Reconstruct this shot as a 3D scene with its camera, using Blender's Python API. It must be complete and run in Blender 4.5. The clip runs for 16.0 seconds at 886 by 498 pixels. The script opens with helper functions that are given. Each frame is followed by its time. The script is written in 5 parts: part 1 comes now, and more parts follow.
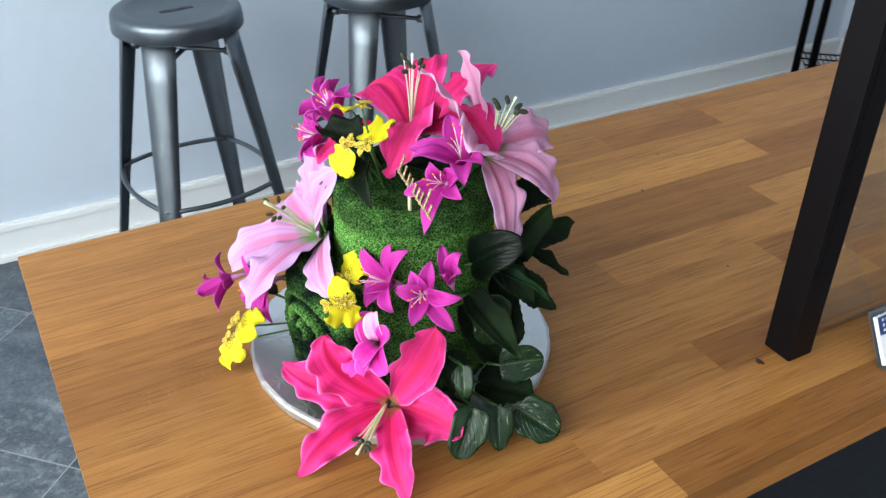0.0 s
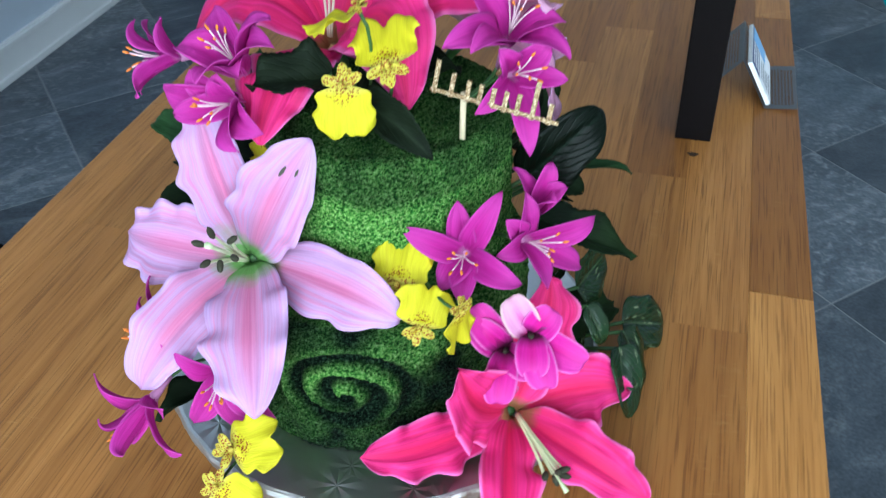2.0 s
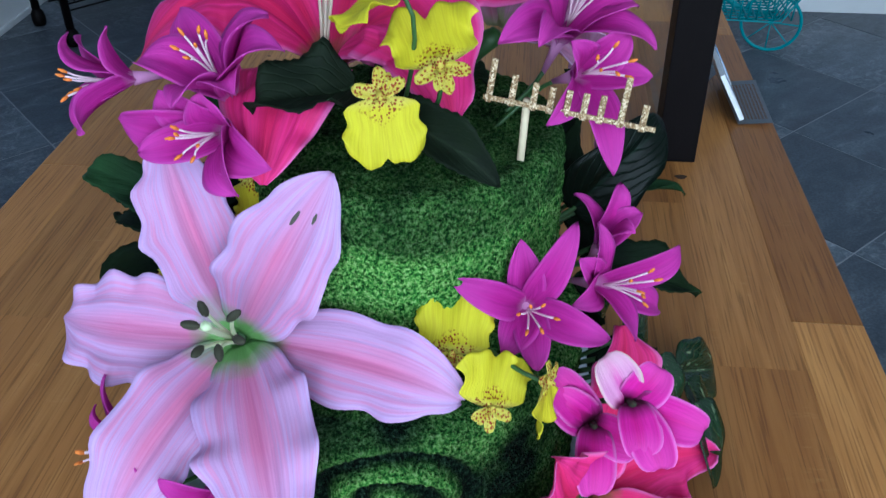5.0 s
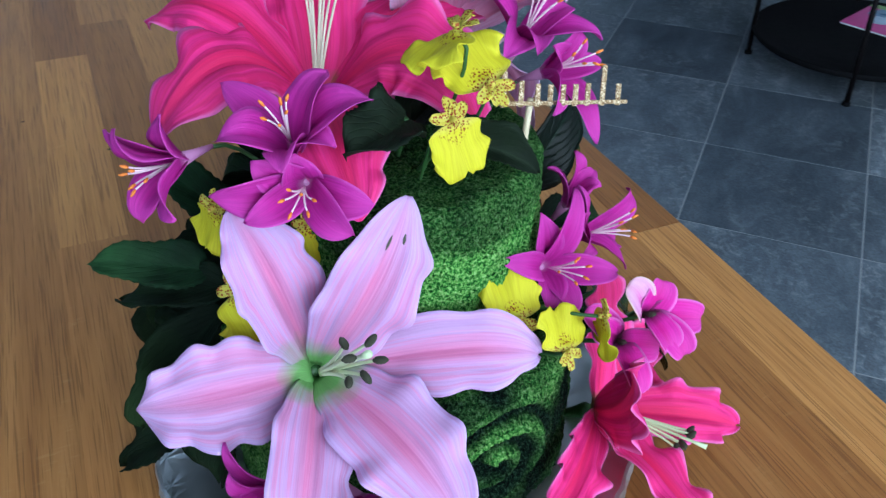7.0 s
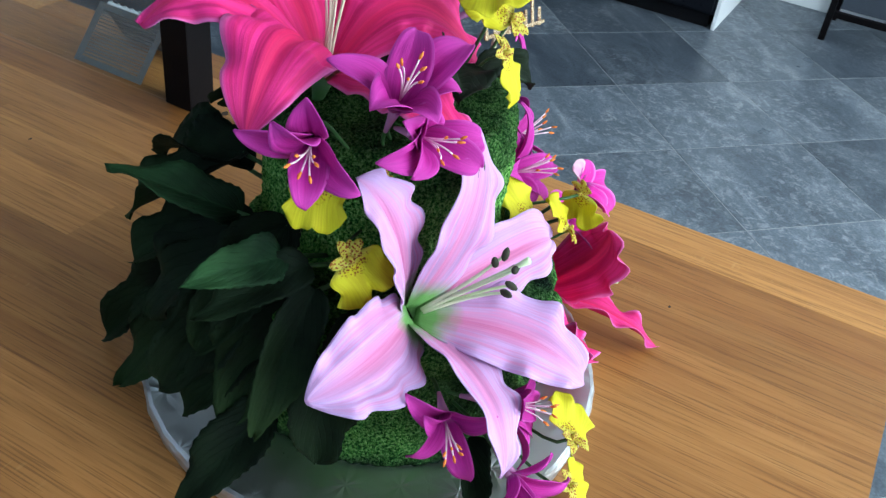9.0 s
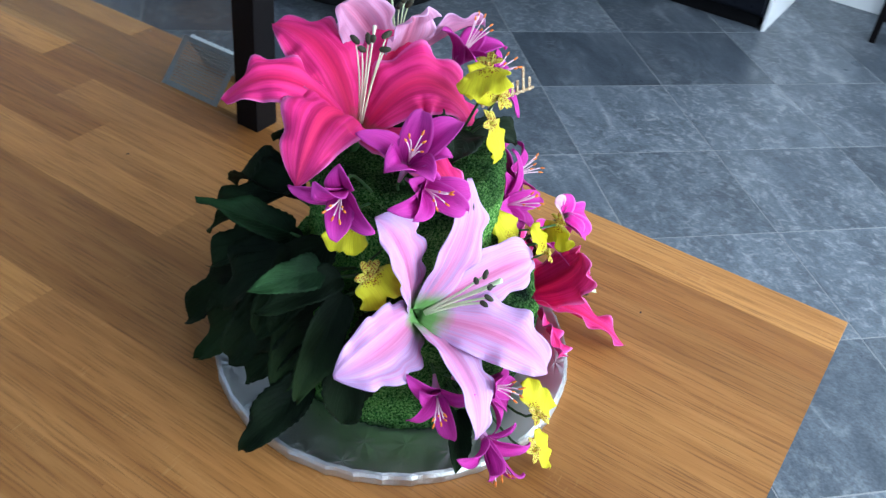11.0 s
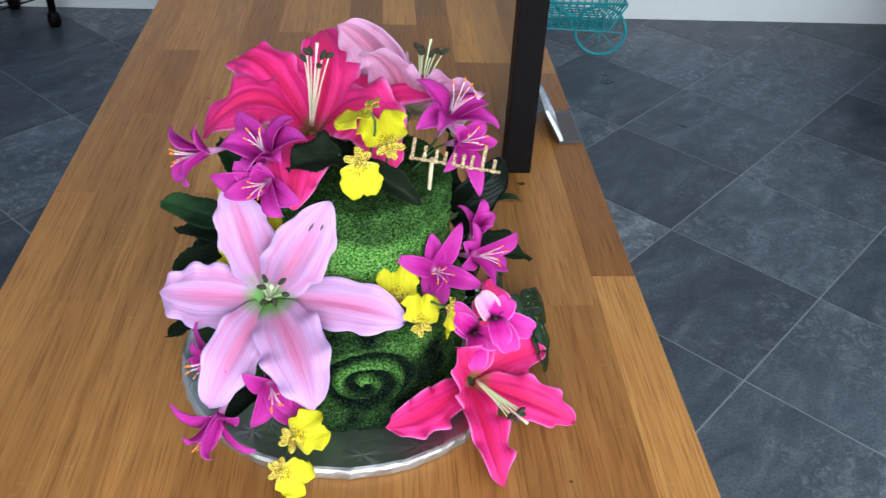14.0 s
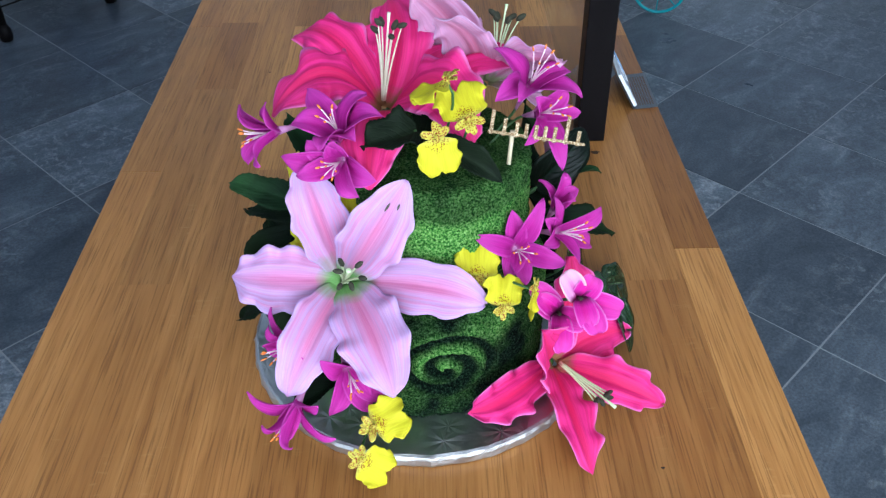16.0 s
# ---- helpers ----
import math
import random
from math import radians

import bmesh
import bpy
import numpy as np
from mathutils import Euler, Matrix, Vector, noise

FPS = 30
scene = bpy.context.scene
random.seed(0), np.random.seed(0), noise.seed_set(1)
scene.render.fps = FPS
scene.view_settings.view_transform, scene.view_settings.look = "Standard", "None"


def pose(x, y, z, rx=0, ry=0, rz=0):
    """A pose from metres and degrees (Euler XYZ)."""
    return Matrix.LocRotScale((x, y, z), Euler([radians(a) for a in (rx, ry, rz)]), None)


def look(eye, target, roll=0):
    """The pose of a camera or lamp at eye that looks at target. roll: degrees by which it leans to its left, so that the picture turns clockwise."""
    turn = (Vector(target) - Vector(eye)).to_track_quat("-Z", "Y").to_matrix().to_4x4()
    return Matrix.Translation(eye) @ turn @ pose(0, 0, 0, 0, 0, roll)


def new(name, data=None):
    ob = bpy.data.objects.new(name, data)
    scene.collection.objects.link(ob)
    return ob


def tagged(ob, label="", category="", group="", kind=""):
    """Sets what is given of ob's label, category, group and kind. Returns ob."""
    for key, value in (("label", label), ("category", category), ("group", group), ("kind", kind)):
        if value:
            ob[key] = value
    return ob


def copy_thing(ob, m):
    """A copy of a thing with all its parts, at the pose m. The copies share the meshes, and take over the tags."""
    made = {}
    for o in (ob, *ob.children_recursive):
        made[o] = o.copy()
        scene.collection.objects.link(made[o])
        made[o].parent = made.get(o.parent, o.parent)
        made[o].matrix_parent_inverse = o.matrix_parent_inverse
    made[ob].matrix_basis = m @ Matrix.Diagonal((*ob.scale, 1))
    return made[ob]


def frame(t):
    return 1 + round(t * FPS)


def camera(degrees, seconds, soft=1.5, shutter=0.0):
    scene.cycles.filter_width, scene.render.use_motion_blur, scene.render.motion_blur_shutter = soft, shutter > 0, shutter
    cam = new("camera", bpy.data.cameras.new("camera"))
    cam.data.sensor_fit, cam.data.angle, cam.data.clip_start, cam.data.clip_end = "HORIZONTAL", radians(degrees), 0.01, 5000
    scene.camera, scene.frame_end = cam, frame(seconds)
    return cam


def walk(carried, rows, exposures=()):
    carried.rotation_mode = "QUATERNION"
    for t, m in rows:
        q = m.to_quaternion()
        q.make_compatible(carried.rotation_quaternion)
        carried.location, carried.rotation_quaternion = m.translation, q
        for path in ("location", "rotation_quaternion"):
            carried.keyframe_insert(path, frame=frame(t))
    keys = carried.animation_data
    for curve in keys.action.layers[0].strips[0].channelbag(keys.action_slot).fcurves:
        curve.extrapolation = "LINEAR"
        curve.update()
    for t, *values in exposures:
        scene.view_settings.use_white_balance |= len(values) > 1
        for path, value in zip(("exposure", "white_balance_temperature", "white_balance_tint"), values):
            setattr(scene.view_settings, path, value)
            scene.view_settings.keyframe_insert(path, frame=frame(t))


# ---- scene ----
cam = camera(52.0, 16.0, soft=1.35, shutter=0.25)
PATH = [
    (0, (0.66, -0.331, 1.5), (-0.802, 0.506, 0.422), 1.1),
    (0.5, (0.572, -0.383, 1.487), (-0.738, 0.649, 0.383), -0.4),
    (1, (0.43, -0.409, 1.483), (-0.618, 0.847, 0.332), -0.6),
    (1.5, (0.318, -0.435, 1.455), (-0.427, 0.993, 0.269), -1.0),
    (2, (0.179, -0.442, 1.38), (-0.271, 1.053, 0.13), -2.1),
    (2.5, (0.105, -0.433, 1.325), (-0.084, 1.102, 0.057), -0.3),
    (3, (0.071, -0.399, 1.272), (-0.057, 1.124, -0.018), -1.4),
    (3.5, (0.077, -0.382, 1.221), (-0.066, 1.16, -0.045), -2.3),
    (4, (0.076, -0.381, 1.235), (-0.077, 1.206, 0.027), -1.9),
    (4.5, (0.074, -0.377, 1.275), (-0.11, 1.242, 0.115), -2.0),
    (5, (0.069, -0.371, 1.31), (-0.101, 1.25, 0.151), -0.5),
    (5.2, (0.054, -0.365, 1.319), (-0.054, 1.245, 0.138), 0.8),
    (7.3, (-0.16, -0.395, 1.351), (0.603, 1.031, 0.174), 0.5),
    (7.5, (-0.18, -0.375, 1.343), (0.688, 0.983, 0.158), 1.4),
    (8, (-0.268, -0.284, 1.31), (0.927, 0.789, 0.119), 4.9),
    (10.3, (-0.467, -0.219, 1.423), (1.047, 0.349, 0.246), 8.6),
    (10.5, (-0.473, -0.224, 1.427), (1.041, 0.341, 0.249), 9.0),
    (11, (-0.485, -0.312, 1.474), (0.89, 0.466, 0.248), 6.9),
    (11.5, (-0.44, -0.426, 1.511), (0.743, 0.628, 0.291), 5.4),
    (12, (-0.35, -0.537, 1.499), (0.566, 0.792, 0.318), 5.7),
    (12.5, (-0.257, -0.596, 1.491), (0.431, 0.881, 0.332), 6.1),
    (13, (-0.176, -0.594, 1.485), (0.353, 0.955, 0.334), 5.1),
    (13.5, (-0.054, -0.62, 1.482), (0.269, 0.981, 0.327), 4.9),
    (14, (0.029, -0.637, 1.497), (0.165, 0.979, 0.327), 3.0),
    (14.5, (0.02, -0.62, 1.491), (0.057, 0.977, 0.288), 0.5),
    (15, (0.013, -0.605, 1.484), (0.022, 0.968, 0.248), -0.2),
    (15.5, (0.013, -0.596, 1.481), (0.028, 0.966, 0.232), -0.6),
    (16, (0.01, -0.603, 1.485), (0.028, 0.971, 0.252), -0.6),
]
EXPOSURE = [
    (0.0, 0.05, 6950, 8), (0.5, 0.0, 6950, 7), (1.0, 0.12, 6700, 7), (1.5, -0.08, 6350, 4), (2.0, -0.25, 6000, 2), (2.5, -0.69, 5540, 3), (3.0, -0.75, 5380, 4),
    (3.5, -0.84, 5250, 4), (4.0, -0.86, 5260, 5), (5.0, -0.73, 5500, 6), (5.2, -0.71, 5500, 6), (7.5, -0.38, 5600, 3), (8.0, -0.27, 5880, 0),
    (10.5, 0.08, 6150, 8), (11.0, 0.05, 5950, 8), (12.0, -0.06, 5640, 8), (13.0, -0.11, 5720, 9), (14.0, -0.21, 6550, 9), (14.5, -0.23, 6650, 10), (15.0, -0.24, 6300, 10), (16.0, -0.27, 5880, 9),
]
walk(cam, [(t, look(eye, target, roll)) for t, eye, target, roll in PATH], EXPOSURE)

# ---- world, daylight, exposure ----
world = bpy.data.worlds.new("world")
scene.world = world
world.use_nodes = True
wn = world.node_tree
sky = wn.nodes.new("ShaderNodeTexSky")
sky.sky_type, sky.sun_disc = "NISHITA", False
sky.sun_elevation, sky.sun_rotation = radians(40), radians(170)
wn.nodes["Background"].inputs["Strength"].default_value = 0.12
wn.links.new(sky.outputs[0], wn.nodes["Background"].inputs["Color"])
sun = new("sun", bpy.data.lights.new("sun", "SUN"))
sun.data.energy, sun.data.angle, sun.data.color = 0.8, radians(12), (1, 0.96, 0.9)
sun.matrix_world = look((0.5, -6, 6), (0, 0, 0))


def window_lamp(name, eye, target, w, h, watts, color):
    d = bpy.data.lights.new(name, "AREA")
    d.shape, d.size, d.size_y, d.energy, d.color = "RECTANGLE", w, h, watts, color
    ob = new(name, d)
    ob.matrix_world = look(eye, target)
    return ob


# area lamp inside the assumed south window; supplies most of the light
window_lamp("window_light", (1.15, -2.72, 2.1), (0.7, 4, 0.9), 4.7, 2.7, 275, (0.82, 0.92, 1.0))


# ---- materials ----
def material(name, base, rough=0.6, metal=0.0, spec=0.5):
    m = bpy.data.materials.new(name)
    m.use_nodes = True
    p = m.node_tree.nodes["Principled BSDF"]
    p.inputs["Base Color"].default_value = (*base, 1)
    p.inputs["Roughness"].default_value = rough
    p.inputs["Metallic"].default_value = metal
    p.inputs["Specular IOR Level"].default_value = spec
    return m, m.node_tree, p


def node(nt, kind, **values):
    n = nt.nodes.new("ShaderNode" + kind)
    for key, v in values.items():
        n.inputs[key.replace("_", " ")].default_value = v
    return n


def mapped(nt, scale=(1, 1, 1), shift=True, source="Object"):
    """Coordinates at real size; each object takes its own stretch of the pattern."""
    co = nt.nodes.new("ShaderNodeTexCoord")
    mp = nt.nodes.new("ShaderNodeMapping")
    mp.inputs["Scale"].default_value = scale
    nt.links.new(co.outputs[source], mp.inputs["Vector"])
    if shift:
        info = nt.nodes.new("ShaderNodeObjectInfo")
        mul = nt.nodes.new("ShaderNodeMath")
        mul.operation = "MULTIPLY"
        mul.inputs[1].default_value = 37.0
        nt.links.new(info.outputs["Random"], mul.inputs[0])
        comb = nt.nodes.new("ShaderNodeCombineXYZ")
        for a in range(3):
            nt.links.new(mul.outputs[0], comb.inputs[a])
        nt.links.new(comb.outputs[0], mp.inputs["Location"])
    return mp.outputs[0]


def noise_of(nt, vec, scale, detail=4.0, rough=0.55):
    n = node(nt, "TexNoise", Scale=scale, Detail=detail, Roughness=rough)
    nt.links.new(vec, n.inputs["Vector"])
    return n.outputs["Fac"]


def ramp(nt, fac, stops):
    r = nt.nodes.new("ShaderNodeValToRGB")
    els = r.color_ramp.elements
    while len(els) < len(stops):
        els.new(0.5)
    for e, (pos, col) in zip(els, stops):
        e.position, e.color = pos, (*col, 1) if len(col) == 3 else col
    nt.links.new(fac, r.inputs[0])
    return r.outputs[0]


def mix(nt, fac, a, b, mode="MIX"):
    m = nt.nodes.new("ShaderNodeMix")
    m.data_type, m.blend_type = "RGBA", mode
    for sock, v in ((m.inputs[0], fac), (m.inputs[6], a), (m.inputs[7], b)):
        if isinstance(v, (int, float)):
            sock.default_value = v
        elif isinstance(v, tuple):
            sock.default_value = (*v, 1)
        else:
            nt.links.new(v, sock)
    return m.outputs[2]


def math_(nt, op, a, b=0.0, clamp=False):
    m = nt.nodes.new("ShaderNodeMath")
    m.operation, m.use_clamp = op, clamp
    for sock, v in ((m.inputs[0], a), (m.inputs[1], b)):
        if isinstance(v, (int, float)):
            sock.default_value = v
        else:
            nt.links.new(v, sock)
    return m.outputs[0]


def bump(nt, p, height, strength=0.3, dist=0.002):
    b = node(nt, "Bump", Strength=strength, Distance=dist)
    nt.links.new(height, b.inputs["Height"])
    nt.links.new(b.outputs[0], p.inputs["Normal"])


def speckled(name, base, rough, metal=0.0, scale=40.0, amount=0.15, bump_amount=0.05, spec=0.5):
    """A plain painted or coated surface with slight mottling and wear at two scales."""
    m, nt, p = material(name, base, rough, metal, spec)
    v = mapped(nt)
    f = noise_of(nt, v, scale, 6)
    g = noise_of(nt, v, scale * 0.07, 3)
    lo, hi = tuple(c * (1 - amount) for c in base), tuple(min(1, c * (1 + amount)) for c in base)
    col = mix(nt, g, ramp(nt, f, [(0.3, lo), (0.7, hi)]), base)
    nt.links.new(col, p.inputs["Base Color"])
    nt.links.new(math_(nt, "ADD", math_(nt, "MULTIPLY", f, 0.2), rough - 0.1), p.inputs["Roughness"])
    bump(nt, p, f, bump_amount, 0.002)
    return m


def wood_material():
    m, nt, p = material("oiled_oak", (0.35, 0.18, 0.07), 0.38, 0, 0.28)
    info = nt.nodes.new("ShaderNodeObjectInfo")

    def stretched(scale, detail, rough, distort):
        n = node(nt, "TexNoise", Scale=1.0, Detail=detail, Roughness=rough, Distortion=distort)
        nt.links.new(mapped(nt, scale), n.inputs["Vector"])
        return n.outputs["Fac"]

    grain = stretched((44, 2.8, 44), 6, 0.60, 1.2)
    fine = stretched((280, 7, 280), 3, 0.6, 0.4)
    cloud = stretched((14, 3.0, 14), 3, 0.5, 0.5)
    pores = stretched((760, 16, 760), 2, 0.5, 0.0)
    flecks = stretched((70, 420, 70), 2, 0.5, 0.6)
    patch = stretched((26, 6, 26), 2, 0.5, 0.0)
    c = ramp(nt, grain, [(0.26, (0.285, 0.120, 0.034)), (0.48, (0.385, 0.172, 0.050)), (0.74, (0.480, 0.234, 0.074))])
    c = mix(nt, math_(nt, "MULTIPLY", cloud, 0.30), c, (0.41, 0.180, 0.050))
    c = mix(nt, ramp(nt, fine, [(0.38, (0.34, 0.34, 0.34)), (0.51, (0, 0, 0))]), c, (0.225, 0.084, 0.019))
    c = mix(nt, ramp(nt, pores, [(0.54, (0, 0, 0)), (0.65, (0.65, 0.65, 0.65))]), c, (0.17, 0.07, 0.02))
    ray = math_(nt, "MULTIPLY", ramp(nt, flecks, [(0.60, (0, 0, 0)), (0.74, (0.4, 0.4, 0.4))]), ramp(nt, patch, [(0.58, (0, 0, 0)), (0.72, (1, 1, 1))]))
    c = mix(nt, ray, c, (0.56, 0.34, 0.13))
    c = mix(nt, 1.0, c, info.outputs["Color"], "MULTIPLY")
    nt.links.new(c, p.inputs["Base Color"])
    nt.links.new(math_(nt, "ADD", math_(nt, "MULTIPLY", grain, 0.22), 0.3), p.inputs["Roughness"])
    bump(nt, p, math_(nt, "SUBTRACT", fine, math_(nt, "MULTIPLY", pores, 0.6)), 0.10, 0.0010)
    return m


def slate_material():
    m, nt, p = material("grey_slate_tile", (0.09, 0.1, 0.11), 0.45, 0, 0.24)
    v = mapped(nt, (1, 1, 1))
    a = noise_of(nt, v, 3.0, 5, 0.55)
    cleft = node(nt, "TexNoise", Scale=1.0, Detail=8, Roughness=0.62, Distortion=0.9)
    nt.links.new(mapped(nt, (4, 9, 4)), cleft.inputs["Vector"])
    crust = node(nt, "TexNoise", Scale=34.0, Detail=7, Roughness=0.68, Distortion=0.8)
    nt.links.new(v, crust.inputs["Vector"])
    c = ramp(nt, cleft.outputs["Fac"], [(0.30, (0.044, 0.055, 0.070)), (0.50, (0.074, 0.090, 0.110)), (0.70, (0.120, 0.140, 0.165))])
    worn = nt.nodes.new("ShaderNodeObjectInfo")
    patchy = math_(nt, "ADD", a, math_(nt, "MULTIPLY", math_(nt, "SUBTRACT", worn.outputs["Random"], 0.5), 0.22))
    where = ramp(nt, patchy, [(0.42, (0, 0, 0)), (0.56, (1, 1, 1))])
    c = mix(nt, math_(nt, "MULTIPLY", ramp(nt, crust.outputs["Fac"], [(0.50, (0, 0, 0)), (0.67, (0.55, 0.55, 0.55))]), where), c, (0.25, 0.265, 0.28))
    streak = ramp(nt, cleft.outputs["Fac"], [(0.60, (0, 0, 0)), (0.68, (0.5, 0.5, 0.5))])
    c = mix(nt, math_(nt, "MULTIPLY", streak, crust.outputs["Fac"]), c, (0.26, 0.275, 0.285))
    c = mix(nt, ramp(nt, crust.outputs["Fac"], [(0.30, (0.5, 0.5, 0.5)), (0.46, (0, 0, 0))]), c, (0.050, 0.055, 0.060))
    grit = noise_of(nt, v, 150, 4, 0.7)
    c = mix(nt, 1.0, c, ramp(nt, grit, [(0.35, (0.72, 0.72, 0.72)), (0.65, (1.28, 1.28, 1.28))]), "MULTIPLY")
    info = nt.nodes.new("ShaderNodeObjectInfo")
    c = mix(nt, 1.0, c, ramp(nt, info.outputs["Random"], [(0, (0.78, 0.79, 0.81)), (0.6, (1.08, 1.08, 1.08)), (1, (1.50, 1.48, 1.46))]), "MULTIPLY")
    nt.links.new(c, p.inputs["Base Color"])
    nt.links.new(math_(nt, "ADD", math_(nt, "MULTIPLY", a, 0.25), 0.20), p.inputs["Roughness"])
    bump(nt, p, math_(nt, "ADD", cleft.outputs["Fac"], math_(nt, "MULTIPLY", crust.outputs["Fac"], 0.4)), 0.30, 0.004)
    return m


def petal_material(name, mid, body, edge, throat, throat_end, streak, back=0.2, speck=None, tip_wash=0.3, rim=None, lines=0.62):
    """Printed silk: veins run along the petal, a deeper middle, a paler rim and a tinted throat."""
    m, nt, p = material(name, body, 0.62, 0, 0.25)
    uv = nt.nodes.new("ShaderNodeUVMap")
    sep = nt.nodes.new("ShaderNodeSeparateXYZ")
    nt.links.new(uv.outputs[0], sep.inputs[0])
    across = math_(nt, "ABSOLUTE", math_(nt, "SUBTRACT", sep.outputs[1], 0.5))
    mp = nt.nodes.new("ShaderNodeMapping")
    mp.inputs["Scale"].default_value = (1.6, 21, 1)
    info = nt.nodes.new("ShaderNodeObjectInfo")
    comb = nt.nodes.new("ShaderNodeCombineXYZ")
    nt.links.new(math_(nt, "MULTIPLY", info.outputs["Random"], 29.0), comb.inputs[2])
    nt.links.new(uv.outputs[0], mp.inputs["Vector"])
    nt.links.new(comb.outputs[0], mp.inputs["Location"])
    veins = noise_of(nt, mp.outputs[0], 1.0, 4, 0.6)
    soft = noise_of(nt, mapped(nt, (1, 1, 1)), 38, 3)
    wob = math_(nt, "ADD", across, math_(nt, "MULTIPLY", math_(nt, "SUBTRACT", veins, 0.5), 0.22))
    c = ramp(nt, wob, [(0.02, mid), (0.17, body), (0.41, body), (0.49, edge)])
    c = mix(nt, ramp(nt, veins, [(0.47, (0, 0, 0)), (0.57, (lines, lines, lines))]), c, streak)
    tip = math_(nt, "ADD", sep.outputs[0], math_(nt, "MULTIPLY", math_(nt, "SUBTRACT", soft, 0.5), 0.25))
    c = mix(nt, ramp(nt, tip, [(0.55, (0, 0, 0)), (1.0, (tip_wash, tip_wash, tip_wash))]), c, edge)
    if rim:
        hem = math_(nt, "ADD", across, math_(nt, "MULTIPLY", math_(nt, "SUBTRACT", soft, 0.5), 0.05))
        c = mix(nt, ramp(nt, hem, [(0.44, (0, 0, 0)), (0.495, (0.8, 0.8, 0.8))]), c, rim)
    c = mix(nt, ramp(nt, tip, [(throat_end * 0.35, (1, 1, 1)), (throat_end, (0, 0, 0))]), c, throat)
    if speck:
        vo = node(nt, "TexVoronoi", Scale=780.0)
        nt.links.new(mapped(nt, (1, 1, 1), False), vo.inputs["Vector"])
        dots = ramp(nt, vo.outputs["Distance"], [(0.33, (1, 1, 1)), (0.45, (0, 0, 0))])
        near = ramp(nt, math_(nt, "ADD", sep.outputs[0], math_(nt, "MULTIPLY", across, 0.9)), [(speck[1] * 0.75, (1, 1, 1)), (speck[1], (0, 0, 0))])
        c = mix(nt, math_(nt, "MULTIPLY", dots, near), c, speck[0])
    nt.links.new(c, p.inputs["Base Color"])
    mp3 = nt.nodes.new("ShaderNodeMapping")
    mp3.inputs["Scale"].default_value = (1.3, 46, 1)
    nt.links.new(uv.outputs[0], mp3.inputs["Vector"])
    nt.links.new(comb.outputs[0], mp3.inputs["Location"])
    threads = noise_of(nt, mp3.outputs[0], 1.0, 3, 0.6)
    c = mix(nt, 1.0, c, ramp(nt, threads, [(0.35, (0.92, 0.88, 0.92)), (0.62, (1.04, 1.06, 1.04))]), "MULTIPLY")
    nt.links.new(c, p.inputs["Base Color"])
    weave = noise_of(nt, mapped(nt), 900, 2)
    bump(nt, p, math_(nt, "ADD", math_(nt, "ADD", veins, math_(nt, "MULTIPLY", threads, 0.6)), math_(nt, "MULTIPLY", weave, 0.25)), 0.4, 0.0012)
    tr = nt.nodes.new("ShaderNodeBsdfTranslucent")
    nt.links.new(c, tr.inputs["Color"])
    ms = nt.nodes.new("ShaderNodeMixShader")
    ms.inputs[0].default_value = back
    nt.links.new(p.outputs[0], ms.inputs[1])
    nt.links.new(tr.outputs[0], ms.inputs[2])
    nt.links.new(ms.outputs[0], nt.nodes["Material Output"].inputs["Surface"])
    return m


